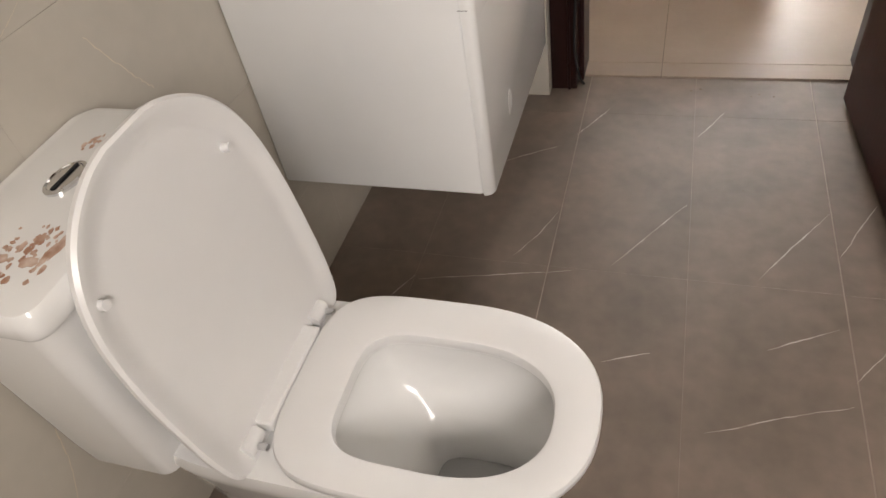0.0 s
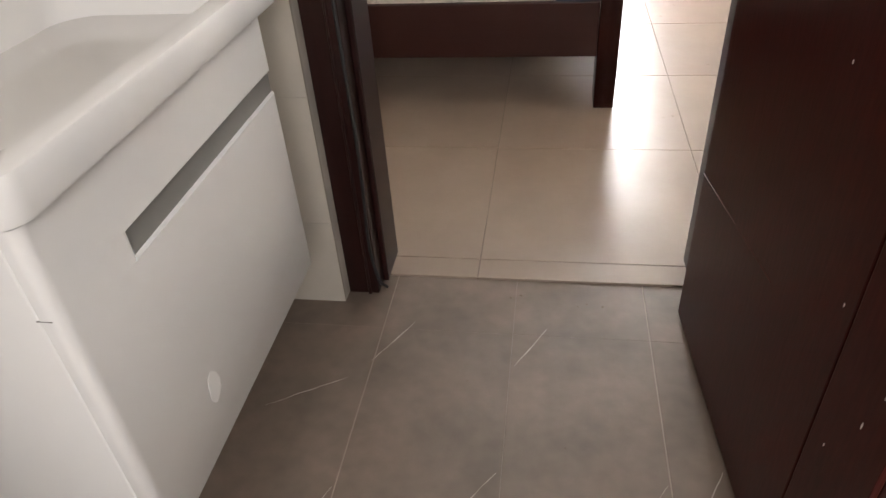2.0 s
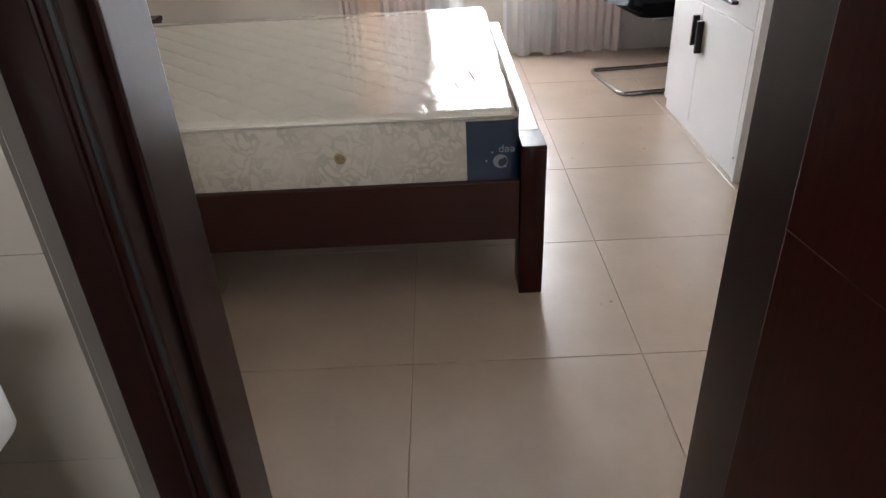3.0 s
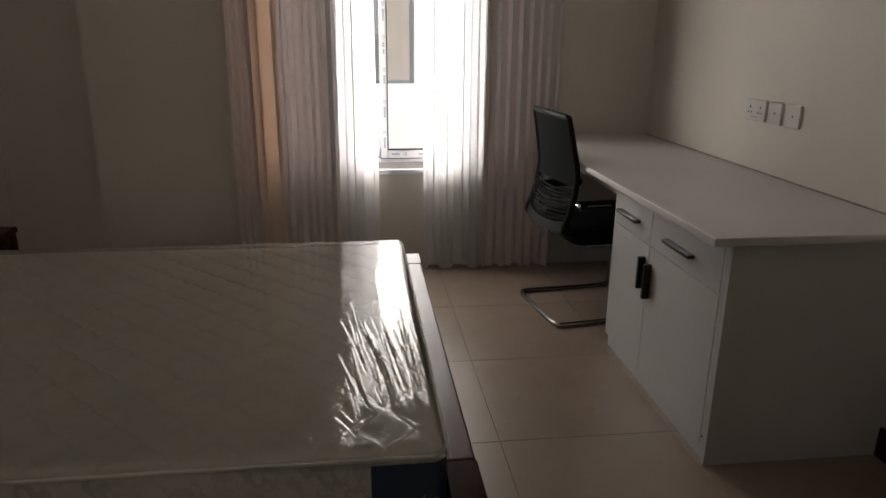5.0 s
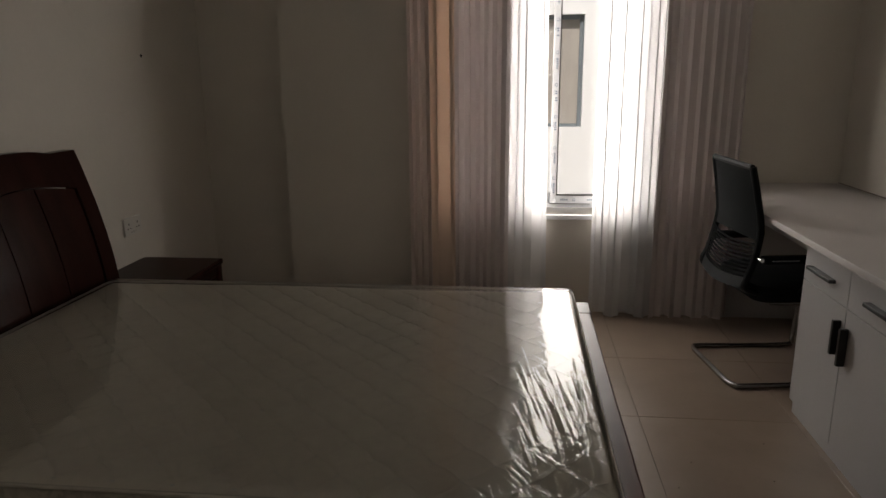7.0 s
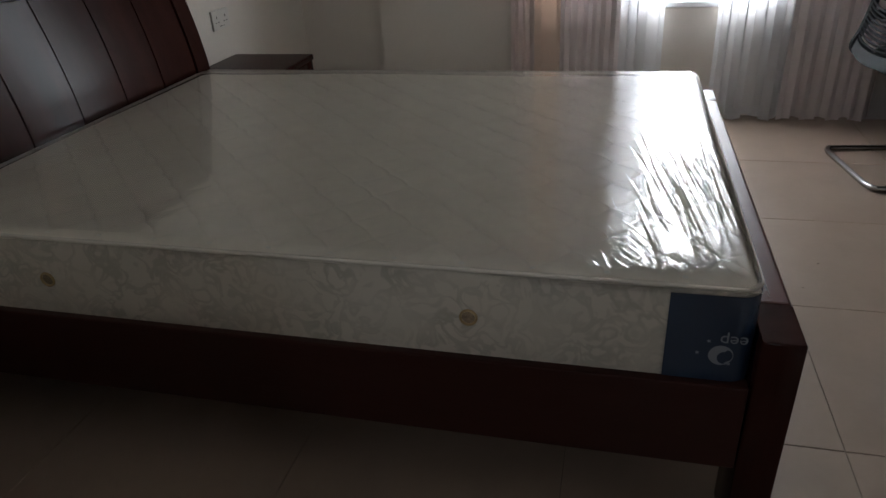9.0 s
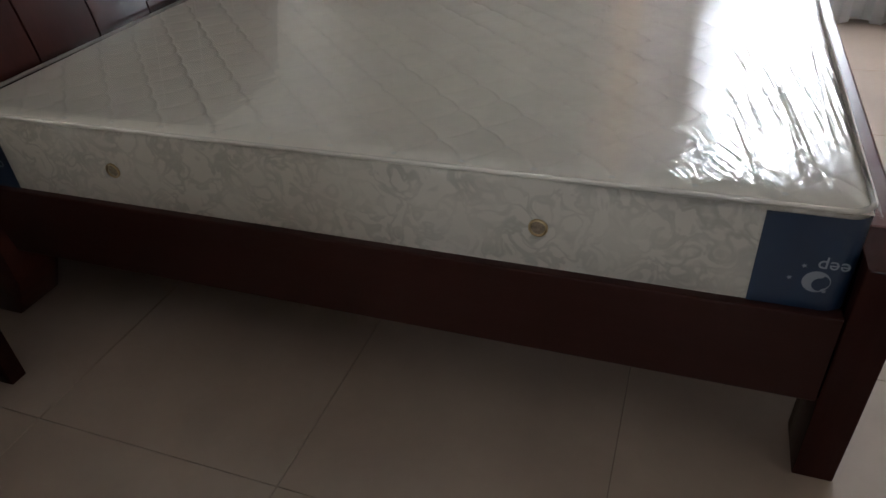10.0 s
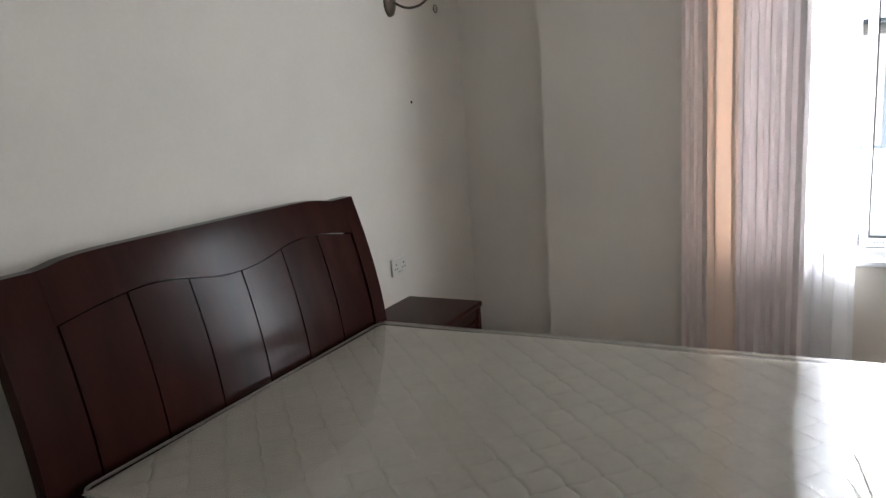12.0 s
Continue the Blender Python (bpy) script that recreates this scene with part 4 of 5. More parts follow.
def chair():
    c = thing("office_chair", "black mesh-backed chair on a chrome sled base at the desk", "chair", (0.765, 1.985, 0))
    c.rotation_euler.z = radians(8)
    W = 0.215

    def back(z):
        if z > 0.70:
            return -0.002 - 0.048 * (min(z - 0.70, 0.26) / 0.26) ** 1.3
        return -0.002 - 0.050 * ((0.70 - z) / 0.23) ** 1.5

    def half(z):
        return W * (1.0 - 0.16 * ((z - 0.62) / 0.38 if z > 0.62 else 0.0))
    rows = []
    for i in range(15):
        z = 0.655 + 0.30 * i / 14
        rows.append([Vector((back(z) - 0.022 * (1 - (j / 4 - 1) ** 2), half(z) * 0.97 * (j / 4 - 1), z + 0.008 * (1 - (j / 4 - 1) ** 2))) for j in range(9)])
    part("back_mesh", fill_strip(rows, Vector((0.010, 0, 0))), M_SEATF, c, "black mesh upper back", True)
    fr = bmesh.new()
    for q in (-1, 1):
        tube(smooth_path([(back(z) + 0.006, q * half(z), z) for z in (0.962, 0.83, 0.71, 0.61, 0.53, 0.46)] + [(0.0, q * W * 0.85, 0.43), (0.08, q * W * 0.8, 0.405)]), 0.015, 8, fr)
    tube([(back(0.96) + 0.004, -half(0.96), 0.960), (back(0.96) - 0.018, 0, 0.969), (back(0.96) + 0.004, half(0.96), 0.966)], 0.013, 8, fr)
    part("back_frame", fr, M_BLACKP, c, "black plastic back frame", True)
    rows = []
    for i in range(7):
        z = 0.445 + 0.055 * i / 6
        rows.append([Vector((back(max(z, 0.455)) - 0.028 * (1 - (j / 4 - 1) ** 2) + (0.03 if z < 0.45 else 0), W * (0.98 if i else 0.8) * (j / 4 - 1), z - 0.02 * (1 - (j / 4 - 1) ** 2))) for j in range(9)])
    part("lower_shell", fill_strip(rows, Vector((0.018, 0, 0))), M_BLACKP, c, "black plastic lower back shell", True)
    for k in range(9):
        z = 0.510 + 0.0165 * k
        pts = [(back(z) - 0.026 * (1 - (j / 4) ** 2), W * 0.95 * j / 4, z - 0.016 * (1 - (j / 4) ** 2)) for j in range(-4, 5)]
        part("lumbar_rib", tube(pts, 0.0048, 6), M_SEATF, c, "", True)
    rings = [rrect(0.02, 0.47, -W, W, z, 0.06, 5) for z in (0.385, 0.395, 0.455)] + [rrect(0.04, 0.45, -W + 0.02, W - 0.02, 0.468, 0.05, 5)]
    part("seat", loft(rings), M_SEATF, c, "black fabric seat", True)
    b = bmesh.new()
    for q in (-1, 1):
        tube(smooth_path([(0.08, q * 0.2, 0.382), (0.40, q * 0.21, 0.37), (0.455, q * 0.225, 0.33), (0.44, q * 0.225, 0.06), (0.40, q * 0.225, 0.0125), (0.0, q * 0.235, 0.0125), (-0.052, q * 0.225, 0.0125), (-0.068, q * 0.18, 0.0125)]), 0.012, 10, b)
    tube([(-0.068, -0.182, 0.0125), (-0.068, 0.182, 0.0125)], 0.012, 10, b)
    part("sled_base", b, M_DULL, c, "chrome tubular sled base", True)
    for q in (-1, 1):
        a = bmesh.new()
        box((0.0, q * 0.245 - 0.02, 0.565), (0.25, q * 0.245 + 0.02, 0.60), 0.012, 3, a)
        tube(smooth_path([(0.22, q * 0.245, 0.57), (0.22, q * 0.24, 0.5), (0.19, q * 0.215, 0.41)]), 0.012, 8, a)
        arm = part("armrest", a, M_BLACKP, c, "black armrest", True)
        part("trim", box((0.035, q * 0.2655 - 0.0008, 0.580), (0.15, q * 0.2655 + 0.0008, 0.585)), M_CHROME, arm, "chrome strip")
        part("arm_bolt", tube([(-0.005, q * 0.222, 0.585), (-0.005, q * 0.262, 0.585)], 0.009, 10), M_CHROME, c, "", True)


chair()


# ---- bedroom wall fittings ----
def socket(at, turn, w, label, kind):
    s = thing("wall_socket", label, "wall socket", at, "wall sockets")
    s.rotation_euler.z = radians(-turn)
    part("plate", box((-w / 2, -0.011, -0.043), (w / 2, -0.0005, 0.043), 0.003), M_SOCK, s)
    b = bmesh.new()
    if kind == "double":
        for cx in (-w / 4, w / 4):
            for dx, dz, a, h in ((0, 0.012, .003, .005), (-0.011, -0.010, .004, .0025), (0.011, -0.010, .004, .0025)):
                box((cx + dx - a, -0.0122, dz - h), (cx + dx + a, -0.0112, dz + h), bm=b)
        for k in range(4):
            box((-0.022 + k * 0.012, -0.0122, -0.030), (-0.019 + k * 0.012, -0.0112, -0.026), bm=b)
    else:
        box((-0.004, -0.0122, -0.004), (0.004, -0.0112, 0.004), bm=b)
    part("openings", b, M_DARK, s)


socket((XR, 1.618, 1.008), 90, 0.145, "white double wall socket above the desk", "double")
socket((XR, 1.478, 1.008), 90, 0.085, "white single outlet plate above the desk", "single")
socket((XR, 1.36, 1.008), 90, 0.085, "white single outlet plate above the desk, nearer the door", "single")
socket((XL, 1.92, 0.655), -90, 0.145, "white double wall socket above the bedside cabinet", "double")
tagged(part("wall_plug_hole", tube([(XL + 0.0005, 2.18, 1.45), (XL + 0.003, 2.18, 1.45)], 0.008, 8), M_DARK), "small dark screw hole in the cream wall", "screw hole")


def wall_lamp():
    l = thing("wall_lamp", "aged bronze wall lamp with a curled arm above the bedside cabinet", "wall lamp", (XL, 2.03, 1.92))
    plate = bmesh.new()
    loft([[Vector((x, r * 0.7 * math.cos(t), r * math.sin(t))) for t in (2 * math.pi * k / 20 for k in range(20))] for x, r in ((0.001, .07), (0.012, .068), (0.022, .05), (0.028, .02))], plate)
    part("wall_plate", plate, M_BRONZE, l, "oval bronze wall plate", True)
    part("arm", tube(smooth_path([(0.02, 0, 0.0), (0.07, 0.04, -0.03), (0.12, 0.09, -0.02), (0.16, 0.14, 0.03), (0.17, 0.16, 0.06)]), 0.006, 8), M_BRONZE, l, "", True)
    part("curl", tube([Vector((0.165, 0.165 + 0.018 * math.cos(t), -0.035 + 0.018 * math.sin(t))) for t in (2 * math.pi * k / 14 for k in range(15))], 0.003, 6), M_BRONZE, l, "", True)
    part("cup", loft([[Vector((0.17 + r * math.cos(t), 0.16 + r * math.sin(t), z)) for t in (2 * math.pi * k / 18 for k in range(18))] for z, r in ((0.055, .012), (0.06, .03), (0.085, .034))]), M_BRONZE, l, "", True)
    part("shade", loft([[Vector((0.17 + r * math.cos(t), 0.16 + r * math.sin(t), z)) for t in (2 * math.pi * k / 18 for k in range(18))] for z, r in ((0.088, .03), (0.13, .055), (0.2, .075))], cap=(True, False)), M_SOCK, l, "pale glass shade", True)


wall_lamp()


# ---- toilet ----
TY = -2.404


def dring(x0, x1, hw, z, yc=0.0, n=72, sq=2.6):
    """D-shaped ring, squarer at the back."""
    cx, rx = (x0 + x1) / 2, (x1 - x0) / 2
    out = []
    for k in range(n):
        a = 2 * math.pi * k / n
        c, s = math.cos(a), math.sin(a)
        e = 2.0 / (sq if c > 0 else 5.0)
        out.append(Vector((cx + rx * math.copysign(abs(c) ** e, c), yc + hw * math.copysign(abs(s) ** (2.0 / (2.4 if c > 0 else 4.0)), s), z)))
    return out


def toilet():
    t = thing("toilet", "white ceramic close-coupled toilet with its lid raised", "toilet", (0, TY, BZ))
    zr, hy = 0.361, -0.012
    rings = [dring(-0.95, -0.47, 0.105, 0.0), dring(-0.95, -0.465, 0.108, 0.02), dring(-0.95, -0.45, 0.105, 0.12), dring(-0.95, -0.40, 0.125, 0.22), dring(-0.95, -0.36, 0.145, 0.31),
             dring(-0.95, -0.347, 0.152, 0.345), dring(-0.945, -0.352, 0.148, zr),
             dring(-0.672, -0.379, 0.106, zr, hy, sq=2.2), dring(-0.676, -0.374, 0.110, zr - 0.02, hy, sq=2.2), dring(-0.672, -0.374, 0.109, zr - 0.045, hy, sq=2.2), dring(-0.655, -0.376, 0.102, zr - 0.075, hy, sq=2.1),
             dring(-0.630, -0.380, 0.088, zr - 0.098, hy, sq=2.1), dring(-0.600, -0.386, 0.070, zr - 0.115, hy - 0.004, sq=2.0), dring(-0.582, -0.393, 0.058, zr - 0.135, hy - 0.006, sq=2.0), dring(-0.572, -0.400, 0.052, zr - 0.19, hy - 0.006, sq=2.0), dring(-0.56, -0.41, 0.046, zr - 0.27, hy - 0.006, sq=2.0)]
    part("bowl", loft(rings), M_CERAMIC, t, "glazed white bowl", True)
    part("drain_hole", loft([dring(-0.535, -0.435, 0.034, zr - 0.268, hy, sq=2.0), dring(-0.533, -0.437, 0.032, zr - 0.262, hy, sq=2.0)]), M_DARK, t, "", True)
    part("water", loft([dring(-0.5705, -0.4015, 0.0505, zr - 0.2, hy - 0.006, sq=2.0), dring(-0.569, -0.403, 0.049, zr - 0.1995, hy - 0.006, sq=2.0)]), M_WATER, t, "still grey water", True)
    zs = zr + 0.006
    O = lambda d, z: dring(-0.737 + d, -0.332 - d, 0.153 - d, z, 0.0, sq=2.3)
    I = lambda d, z: dring(-0.660 - d, -0.389 + d, 0.095 + d, z, hy, sq=2.3)
    S = [O(0.004, zs), O(0.0, zs + 0.006), O(0.0, zs + 0.016), O(0.002, zs + 0.0205), O(0.008, zs + 0.023), I(0.007, zs + 0.0235), I(0.002, zs + 0.0205), I(0.0, zs + 0.010), I(0.002, zs)]
    S.append(S[0])
    part("seat", loft(S, cap=(False, False)), M_PLASTIC, t, "smooth white seat ring", True)
    part("hinge_bar", box((-0.778, -0.086, zs), (-0.7375, 0.078, zs + 0.022), 0.007, 3), M_PLASTIC, t)
    for q in (-1, 1):
        part("hinge", tube([(-0.757, q * 0.09 - 0.002, zs + 0.012), (-0.757, q * 0.124 - 0.002, zs + 0.012)], 0.012, 12), M_PLASTIC, t, "", True)
        part("hinge_pin", tube([(-0.745, q * 0.112, zs + 0.012), (-0.732, q * 0.112, zs + 0.012)], 0.005, 8), M_CHROME, t, "", True)
    ang = radians(100.4)
    ax, az = Vector((math.cos(ang), 0, math.sin(ang))), Vector((math.sin(ang), 0, -math.cos(ang)))
    foot = Vector((-0.757, 0, zs + 0.018))

    def L(d, h):
        out = []
        ws = [(-0.035, 0.115), (-0.030, 0.142), (-0.016, 0.160), (0.02, 0.170), (0.06, 0.175), (0.11, 0.178), (0.17, 0.180), (0.235, 0.177), (0.28, 0.168), (0.315, 0.153), (0.345, 0.130), (0.368, 0.100), (0.384, 0.066), (0.391, 0.035)]
        side = [(0.1835 + (a - 0.1835) * (1 - d / 0.22), w * (1 - d / 0.178)) for a, w in ws]
        side = [(p.x, p.y) for p in smooth_path([(a, w, 0) for a, w in side], 3)]
        for a, w in [(a, -w) for a, w in side] + [(a, w) for a, w in reversed(side)]:
            out.append(foot + ax * a + az * h + Vector((0, w + 0.004 + 0.04 * max(0.0, a), 0)))
        return out
    lid = [L(0.040, -0.004), L(0.024, -0.003), L(0.013, 0.003), L(0.004, 0.004), L(0.0, 0.0), L(0.001, -0.008), L(0.012, -0.014), L(0.04, -0.016)]
    body = part("lid", loft(lid), M_PLASTIC, t, "raised white lid with a shallow hollow", True)
    for q in (-1, 1):
        base = foot + ax * 0.283 + Vector((0, q * 0.129, 0)) - az * 0.0045
        part("bumper", tube([base, base + az * 0.010, base + az * 0.013], 0.006, 10), M_PLASTIC, body, "small lid bumper", True)
    K = lambda x1, hw, z: rrect(BL + 0.004, x1, -hw - 0.016, hw - 0.016, z, 0.022, 5)
    part("tank", loft([K(-0.868, 0.14, zr - 0.03), K(-0.864, 0.145, zr + 0.02), K(-0.855, 0.152, zr + 0.14), K(-0.842, 0.162, 0.6635)]), M_CERAMIC, t, "tapered ceramic cistern", True)
    tl = part("tank_lid", loft([K(-0.831, 0.168, 0.665), K(-0.828, 0.171, 0.671), K(-0.828, 0.171, 0.690), K(-0.833, 0.166, 0.699), K(-0.845, 0.154, 0.7025)]), M_CERAMIC, t, "cistern lid with torn label residue", True)
    bx, by = -0.932, 0.006
    part("flush_button", loft([[Vector((bx + 0.021 * q * math.cos(a), by + 0.031 * q * math.sin(a), z)) for a in (2 * math.pi * k / 24 for k in range(24))] for q, z in ((1, .7027), (1, .7055), (.85, .7075), (.8, .706), (.2, .706))]), M_CHROME, tl, "oval chrome flush button", True)
    part("button_gap", box((bx - 0.0015, by - 0.024, 0.7062), (bx + 0.0015, by + 0.024, 0.7083), 0.0005), M_BLACK, tl)
    rnd = random.Random(8)
    strips = [(-0.862, -0.090, 0.020, 0.007), (-0.866, -0.104, 0.016, 0.005), (-0.880, -0.118, 0.008, 0.012), (-0.905, -0.100, 0.010, 0.004), (-0.893, -0.088, 0.012, 0.003), (-0.918, -0.118, 0.007, 0.010)]
    for k in range(90):
        if k < 6:
            x, y, q, w = strips[k]
            pts = [(x + w * rnd.uniform(.7, 1.2) * math.cos(a), y + q * rnd.uniform(.7, 1.2) * math.sin(a)) for a in (2 * math.pi * v / 14 for v in range(14))]
        else:
            x, y = rnd.uniform(-0.93, -0.855), rnd.uniform(-0.145, -0.068)
            if k % 7 == 6:
                x, y = rnd.uniform(-0.955, -0.938), rnd.uniform(0.058, 0.088)
            q = rnd.uniform(0.001, 0.0034)
            m = rnd.randint(6, 9)
            lean = rnd.uniform(1.0, 2.4)
            pts = [(x + q * rnd.uniform(.5, 1.3) * math.cos(a), y + lean * q * rnd.uniform(.5, 1.3) * math.sin(a)) for a in (2 * math.pi * w / m for w in range(m))]
        part("label_residue", loft([[Vector((px, py, z)) for px, py in pts] for z in (0.7026, 0.7031 + k * 0.00001)]), M_GLUE, tl)


toilet()


def valve():
    v = thing("water_valve", "chrome angle valve with a steel braided hose on the tiled wall", "water valve", (BL + 0.001, -2.045, 0.03))
    part("flange", tube([(0.0, 0, 0.06), (0.012, 0, 0.06)], 0.026, 16), M_CHROME, v, "", True)
    part("body", tube([(0.012, 0, 0.06), (0.06, 0, 0.06)], 0.012, 12), M_CHROME, v, "", True)
    part("knob", tube([(0.045, -0.012, 0.06), (0.045, -0.04, 0.06)], 0.014, 10), M_CHROME, v, "", True)
    part("hose", tube(smooth_path([(0.04, 0.0, 0.072), (0.037, 0.004, 0.12), (0.036, 0.015, 0.22), (0.035, 0.026, 0.33)]), 0.0065, 8), M_STEEL, v, "dull steel braided hose", True)


valve()


# ---- vanity ----
def vanity():
    v = thing("vanity", "white gloss wall-hung vanity with a slot-handled drawer", "vanity", (0, 0, 0))
    X0, X1, Y0, Y1, Z0, Z1 = BL + 0.003, -0.58, -1.915, -1.345, 0.288, 0.755
    body = [rrect(X0, X1 - 0.022 - d, Y0 + d, Y1 - d, z, 0.004, 3) for z, d in ((Z0 + 0.001, 0.004), (Z0 + 0.006, 0.0), (Z1, 0.0))]
    part("body", loft(body), M_LACQ, v, "", True)
    def fr(z, d=0.0, y1=Y1, r=0.014):
        a, b, x = Y0 + d * 0.5, y1 - d * 0.5, X1 - d
        pts = [Vector((X1 - 0.0218, b, z)), Vector((X1 - 0.0218, a, z))]
        for cx, cy, a0 in ((x - r, a + r, 270), (x - r, b - r, 0)):
            pts += [Vector((cx + r * math.cos(radians(a0 + 90 * k / 6)), cy + r * math.sin(radians(a0 + 90 * k / 6)), z)) for k in range(7)]
        return pts
    part("drawer_front", loft([fr(Z0, 0.004), fr(Z0 + 0.006), fr(0.6315), fr(0.632)]), M_LACQ, v, "flat white drawer front", True)
    part("upper_front", loft([fr(0.6702), fr(Z1 - 0.001)]), M_LACQ, v, "", True)
    part("slot_end", loft([fr(z, 0.0, Y0 + 0.132) for z in (0.632, 0.6702)]), M_LACQ, v, "", True)
    # slot back is greyed lacquer, so the recess shade is in its colour
    part("slot_back", box((X1 - 0.0212, Y0 + 0.1325, 0.6322), (X1 - 0.0075, Y1 - 0.003, 0.670)), M_LACQE, v, "recessed pull slot, coloured grey for its shade")
    blotch = [(0.016, 0.002), (0.012, 0.016), (0.002, 0.026), (-0.010, 0.022), (-0.014, 0.006), (-0.016, -0.012), (-0.008, -0.024), (0.004, -0.020), (0.013, -0.012)]
    part("adhesive_smear", loft([[Vector((X1 + h, -1.745 + y, 0.385 + z)) for y, z in blotch] for h in (0.0002, 0.0008)]), M_CERAMIC, v, "small pale blotch")
    part("edge_seam", box((X1 - 0.026, Y0 - 0.0003, 0.6535), (X1 - 0.010, Y0 + 0.002, 0.6545)), M_LACQE, v, "short dark seam at the drawer edge")
    b = thing("basin", "white ceramic basin slab with a broad rounded bowl", "basin", (0, 0, Z1 + 0.002))
    XF, YN, YF = X1 + 0.016, Y0 - 0.016, Y1 + 0.052
    R = lambda d, z, r=0.03: rrect(X0 + 0.001 + d, XF - d, YN + d, YF - d, z, r, 7)
    N = lambda dx, dy, z, r: rrect(X0 + 0.10 + dx, XF - 0.030 - dx, YN + 0.026 + dy, YF - 0.026 - dy, z, r, 7)
    rings = [R(0.016, 0.0), R(0.014, 0.0035), R(0.001, 0.005), R(0.0, 0.008), R(0.0, 0.042), R(0.003, 0.048), R(0.008, 0.050), N(0.0, 0.0, 0.050, 0.05), N(0.006, 0.006, 0.044, 0.05), N(0.02, 0.02, 0.018, 0.06), N(0.05, 0.06, -0.035, 0.06),
             N(0.08, 0.12, -0.055, 0.05), N(0.12, 0.2, -0.06, 0.03)]
    part("bowl", loft(rings), M_CERAMIC, b, "glazed white bowl", True)
    part("drain", tube([(-0.79, -1.62, -0.0585), (-0.79, -1.62, -0.056)], 0.022, 18), M_CHROME, b, "chrome drain", True)
    part("overflow", tube([(-0.905, -1.62, 0.03), (-0.893, -1.62, 0.028)], 0.011, 14), M_CHROME, b, "chrome overflow ring", True)
    f = bmesh.new()
    tube([(-0.965, -1.62, 0.056), (-0.965, -1.62, 0.15)], 0.019, 14, f)
    tube([(-0.965, -1.62, 0.125), (-0.85, -1.62, 0.135), (-0.845, -1.62, 0.125)], 0.011, 12, f)
    part("tap", f, M_CHROME, b, "chrome mixer tap", True)


vanity()


def towel_ring():
    r = thing("towel_ring", "dull chrome towel ring on the tiled end wall", "towel ring", (-0.85, BD, 0.975))
    part("mount", tube([(0, -0.001, 0), (0, -0.035, 0)], 0.018, 14), M_STEEL, r, "", True)
    part("ring", tube([Vector((0.085 * math.cos(t), -0.03, -0.008 - 0.085 * (1 - math.sin(t)) * 0.5)) for t in (2 * math.pi * k / 28 for k in range(29))], 0.0045, 8), M_STEEL, r, "", True)


towel_ring()

# bathroom window
bw = tagged(new("window_2"), "small high bathroom window with a white frame", "window", "", "structure")
for lo, hi in (((-0.049, BB - 0.17, 1.301), (-0.01, BB - 0.12, 2.099)), ((0.71, BB - 0.17, 1.301), (0.749, BB - 0.12, 2.099)), ((-0.009, BB - 0.17, 1.301), (0.709, BB - 0.12, 1.34)), ((-0.009, BB - 0.17, 2.06), (0.709, BB - 0.12, 2.099))):
    part("frame", box(lo, hi, 0.003), M_PVC, bw)
p = part("pane", box((-0.009, BB - 0.15, 1.341), (0.709, BB - 0.145, 2.059)), M_GLASS, bw, "clear pane")
p.visible_shadow = False


# ---- stone veins and specks ----
def veins(name, lines, z, width, material, parent, seed):
    bm = bmesh.new()
    rnd = random.Random(seed)
    for line in lines:
        pts = [Vector((x, y, z)) for x, y in line]
        dense = []
        for a, b in zip(pts, pts[1:]):
            m = max(3, int((b - a).length / 0.012))
            dense += [a + (b - a) * (k / m) for k in range(m)]
        dense.append(pts[-1])
        n = len(dense)
        prev = None
        off = 0.0
        for i, p in enumerate(dense):
            d = (dense[min(i + 1, n - 1)] - dense[max(i - 1, 0)]).normalized()
            s = Vector((-d.y, d.x, 0))
            off = off * 0.7 + rnd.uniform(-0.0012, 0.0012)
            w = width * (0.25 + 0.9 * math.sin(math.pi * (i + 0.3) / (n + 0.2))) * rnd.uniform(0.5, 1.2) * 0.5
            a, b = bm.verts.new(p + s * (off - w)), bm.verts.new(p + s * (off + w))
            if prev:
                bm.faces.new((prev[0], a, b, prev[1]))
            prev = (a, b)
    return tagged(part(name, bm, material, parent), "pale hairline veins in the stone", "", "", "stuff")


VEINS = [[(-.591, -1.786), (-.548, -1.715), (-.51, -1.627)], [(-.854, -1.98), (-.8, -1.877)], [(-.79, -1.886), (-.621, -1.85), (-.451, -1.813)],
         [(-.705, -1.455), (-.548, -1.361)], [(-.508, -1.312), (-.435, -1.185)], [(-.201, -1.303), (-.135, -1.187)], [(-.368, -1.786), (-.303, -1.689), (-.22, -1.569)],
         [(-.071, -1.786), (-.014, -1.7), (.082, -1.566)], [(.089, -1.7), (.179, -1.528)], [(.082, -2.017), (.138, -1.945), (.222, -1.828)],
         [(-.171, -2.168), (-.038, -2.111), (.073, -2.068)], [(-.064, -1.968), (.068, -1.898)], [(-.362, -2.046), (-.273, -2.011)]]
veins("stone_veins", [[(x - 0.004, y + 0.002) for x, y in line] for line in VEINS], BZ + 0.0006, 0.0022, M_VEIN, bath_floor, 4)

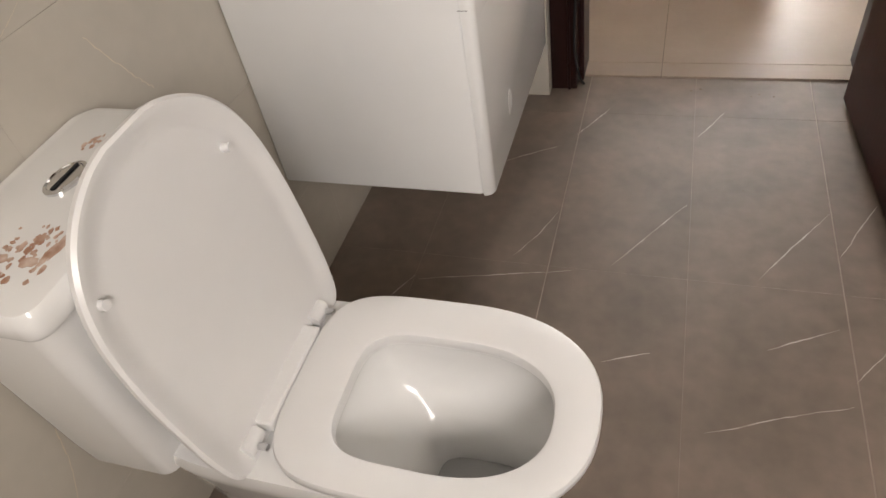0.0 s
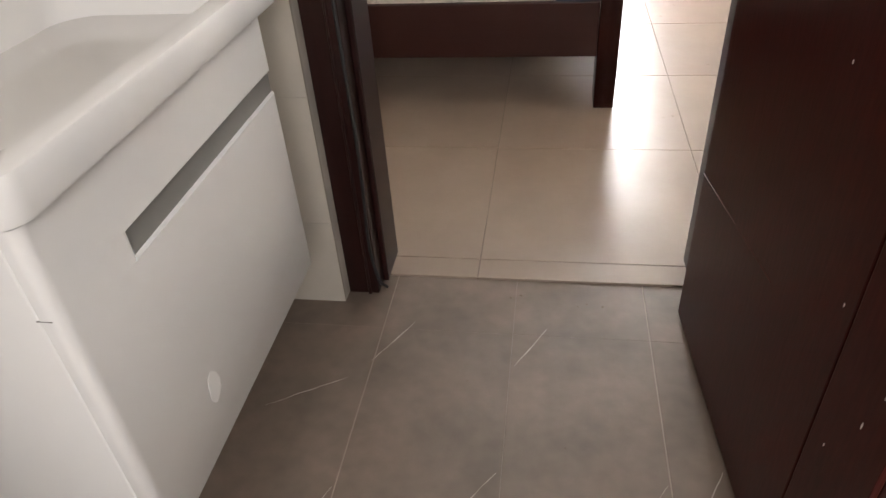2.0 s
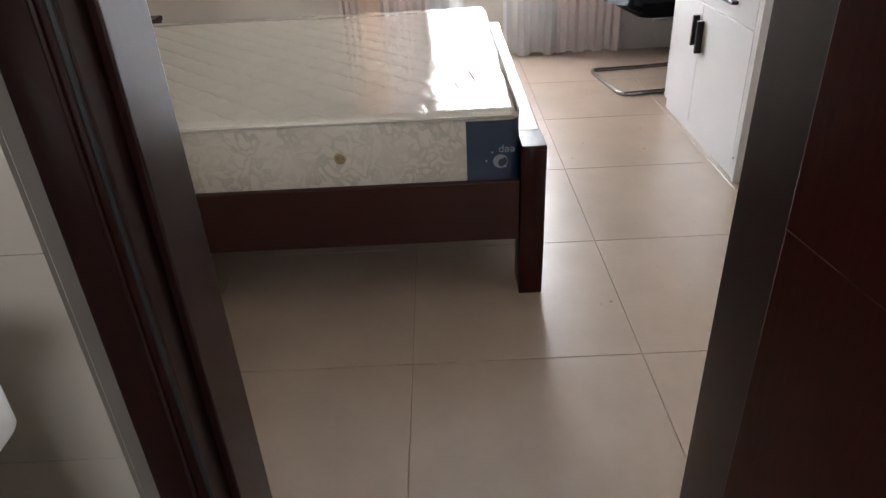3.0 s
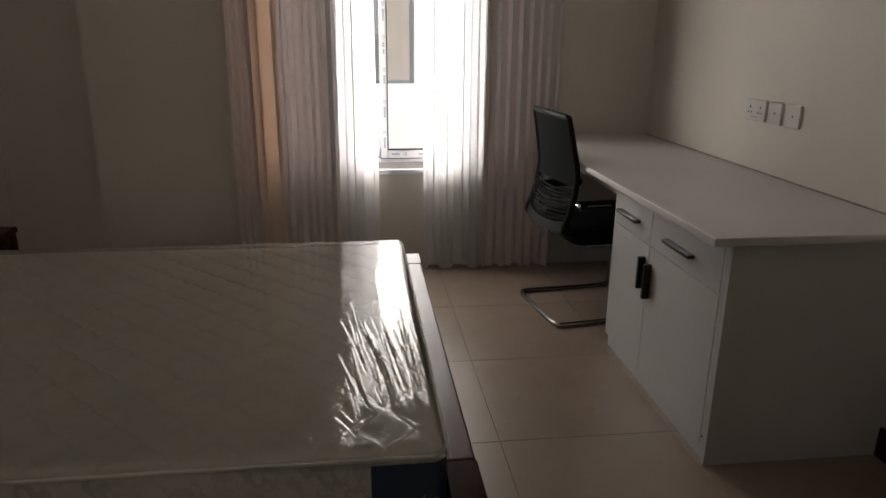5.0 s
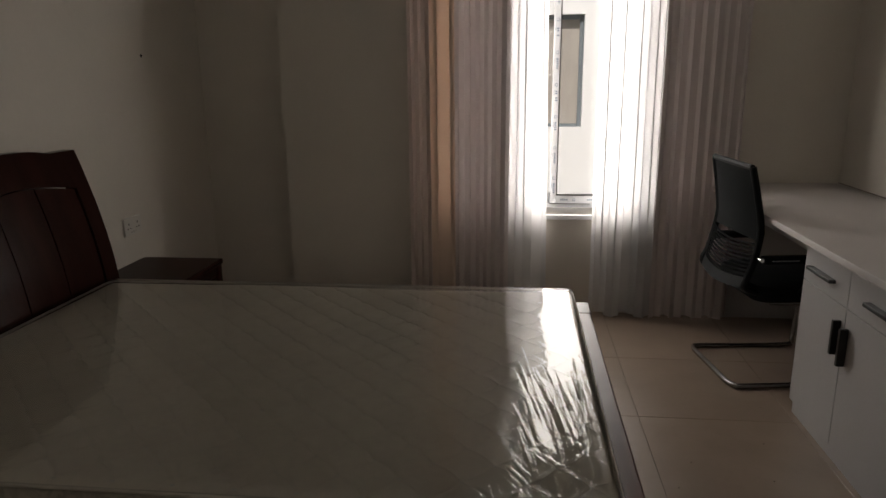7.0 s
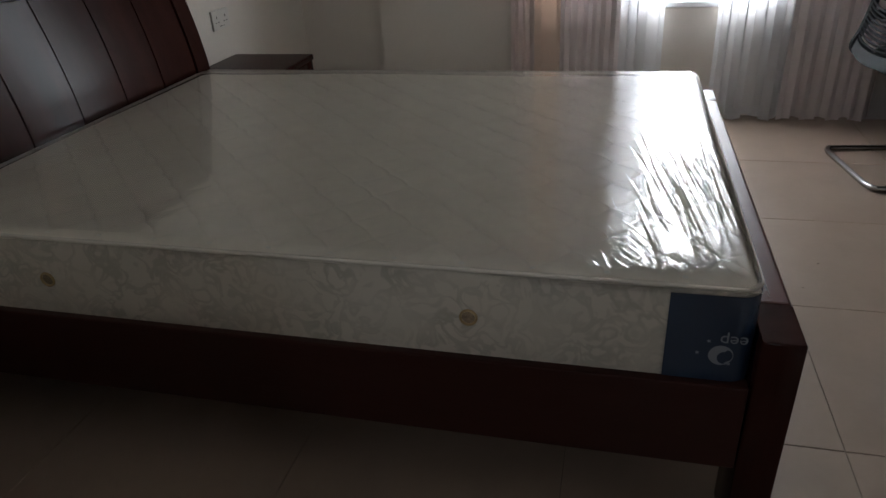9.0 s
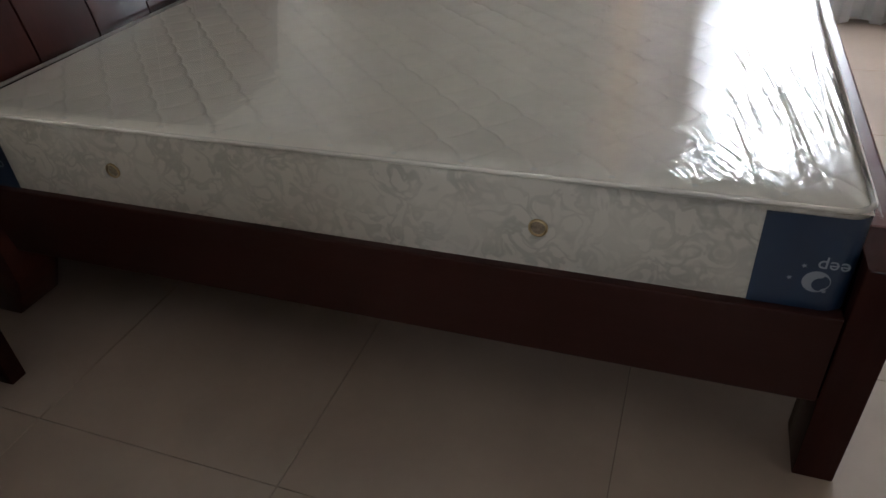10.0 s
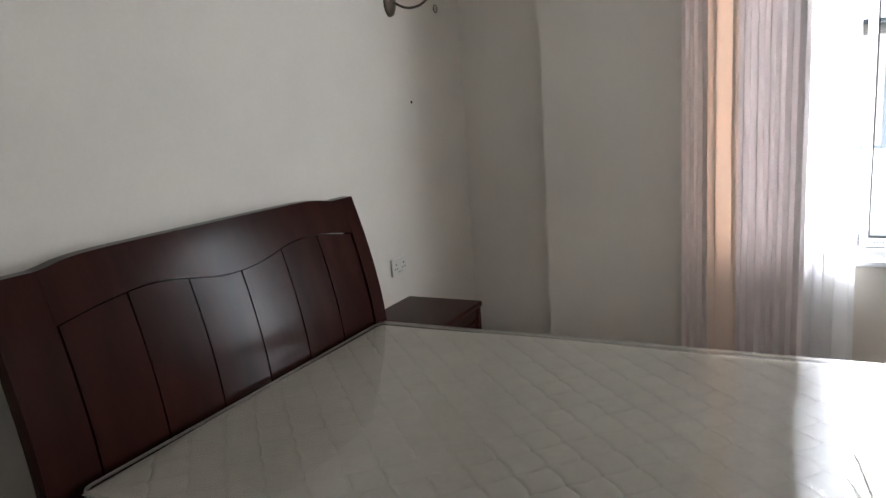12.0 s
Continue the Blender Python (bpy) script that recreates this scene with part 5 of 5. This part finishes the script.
def specks():
    bm = bmesh.new()
    rnd = random.Random(21)
    spots = [(rnd.uniform(-0.3, 0.15), rnd.uniform(-1.14, -1.05), BZ) for _ in range(3)] + [(-.07, -1.10, BZ), (-.05, -1.09, BZ), (-.3, -1.35, BZ), (-.1, -1.5, BZ)]
    spots += [(rnd.uniform(0.1, 0.8), rnd.uniform(-0.2, 2.2), 0.0) for _ in range(16)]
    for x, y, z in spots:
        r, m = rnd.uniform(0.0015, 0.004), 6
        q = [(r * rnd.uniform(.5, 1.3), 2 * math.pi * k / m) for k in range(m)]
        loft([[Vector((x + a * k * math.cos(t), y + a * k * math.sin(t), z + h)) for a, t in q] for h, k in ((0.0002, 1), (0.0012, .6))], bm)
    tagged(part("crumbs", bm, M_GROUT), "dark crumbs of dirt on the tiled floors", "dirt", "", "stuff")


specks()

def wall_veins():
    """Fine irregular lines in the glaze of the wall tiles by the toilet."""
    bm = bmesh.new()
    rnd = random.Random(9)
    for line, w in ((((-2.20, 0.765), (-2.157, 0.688), (-2.127, 0.645)), 0.0016), (((-2.40, 0.775), (-2.331, 0.809), (-2.26, 0.84)), 0.0018), (((-2.56, 0.40), (-2.579, 0.337), (-2.611, 0.274)), 0.0014)):
        prev = None
        for p in smooth_path([(BL + 0.0006, y, z) for y, z in line], 12):
            h = w * rnd.uniform(0.3, 0.8)
            j = rnd.uniform(-0.0012, 0.0012)
            cur = (bm.verts.new(p + Vector((0, j - h, j))), bm.verts.new(p + Vector((0, j + h, j))))
            if prev:
                bm.faces.new((prev[0], cur[0], cur[1], prev[1]))
            prev = cur
    tagged(part("wall_veins", bm, M_WVEIN, west_wall), "pale yellow veins in the glaze", "", "", "stuff")


west_wall = bpy.data.objects["wall_bathroom_west"]
wall_veins()

# ---- tiles, last ----
TILE_MESHES = {}


def tile_mesh(w, h, t, material, kind, c=0.0009):
    """A tile lying flat with small chamfered edges: w along x, h along y."""
    key = (round(w, 4), round(h, 4), kind)
    if key not in TILE_MESHES:
        bm = bmesh.new()
        loft([[Vector((x0, y0, z)), Vector((x1, y0, z)), Vector((x1, y1, z)), Vector((x0, y1, z))]
              for z, x0, x1, y0, y1 in ((-t, 0, w, 0, h), (-c, 0, w, 0, h), (0, c, w - c, c, h - c))], bm)
        bmesh.ops.recalc_face_normals(bm, faces=bm.faces)
        me = bpy.data.meshes.new("tile")
        bm.to_mesh(me)
        bm.free()
        me.materials.append(material)
        TILE_MESHES[key] = me
    return TILE_MESHES[key]


def lay(xs, ys, gap, place, t, material, kind, parent):
    for x0, x1 in zip(xs, xs[1:]):
        for y0, y1 in zip(ys, ys[1:]):
            if x1 - x0 < 0.012 or y1 - y0 < 0.012:
                continue
            ob = new("tile", tile_mesh(x1 - x0 - gap, y1 - y0 - gap, t, material, kind, 0.0009 if kind == "floor" else 0.0002))
            ob.parent = parent
            ob.matrix_local = place(x0 + gap / 2, y0 + gap / 2)


def cuts(lo, hi, start, step):
    out = [lo]
    v = start + math.ceil((lo - start) / step) * step
    while v < hi - 0.01:
        if v > lo + 0.01:
            out.append(v)
        v += step
    return out + [hi]


lay(cuts(XL, XR, 0.288, 0.6), cuts(-1.0135, YB, -0.34, 0.598), 0.0019, lambda x, y: pose(x, y, 0), 0.008, M_TILE, "floor", bed_floor)
def lay_stone():
    """Narrow stone tiles in pairs: wide joints between pairs, tight joints inside a pair and end to end."""
    xs, ys = cuts(BL, BR, 0.0815, 0.2955), cuts(BB, -1.0128, -1.203, 0.600)
    for x0, x1 in zip(xs, xs[1:]):
        for y0, y1 in zip(ys, ys[1:]):
            g0, g1 = ((0.0012 if abs(round((x - 0.0815) / 0.2955)) % 2 == 0 else 0.0003) for x in (x0, x1))
            ob = new("tile", tile_mesh(x1 - x0 - g0 - g1, y1 - y0 - 0.0007, 0.008, M_BTILE, "bath", 0.0005))
            ob.parent = bath_floor
            ob.matrix_local = pose(x0 + g0, y0 + 0.00035, BZ)


lay_stone()
west = bpy.data.objects["wall_bathroom_west"]
lay(cuts(BB, BD, -2.368, 0.6), cuts(BZ, CEIL, 0.221, 0.298), 0.0004, lambda a, b: Matrix.Translation((BL, a, b)) @ Matrix(((0, 0, 1, 0), (1, 0, 0, 0), (0, 1, 0, 0), (0, 0, 0, 1))), 0.009, M_WTILE, "west", west)
north = bpy.data.objects["wall_bathroom_north"]
for xa, xb, zb in ((BL + 0.001, JL - 0.075, BZ), (JR + 0.075, BR, BZ)):
    lay(cuts(xa, xb, BL, 0.6), cuts(zb, CEIL, 0.221, 0.298), 0.0007, lambda a, b: Matrix.Translation((a, BD, b)) @ Matrix(((1, 0, 0, 0), (0, 0, -1, 0), (0, 1, 0, 0), (0, 0, 0, 1))), 0.009, M_WTILE, "north", north)
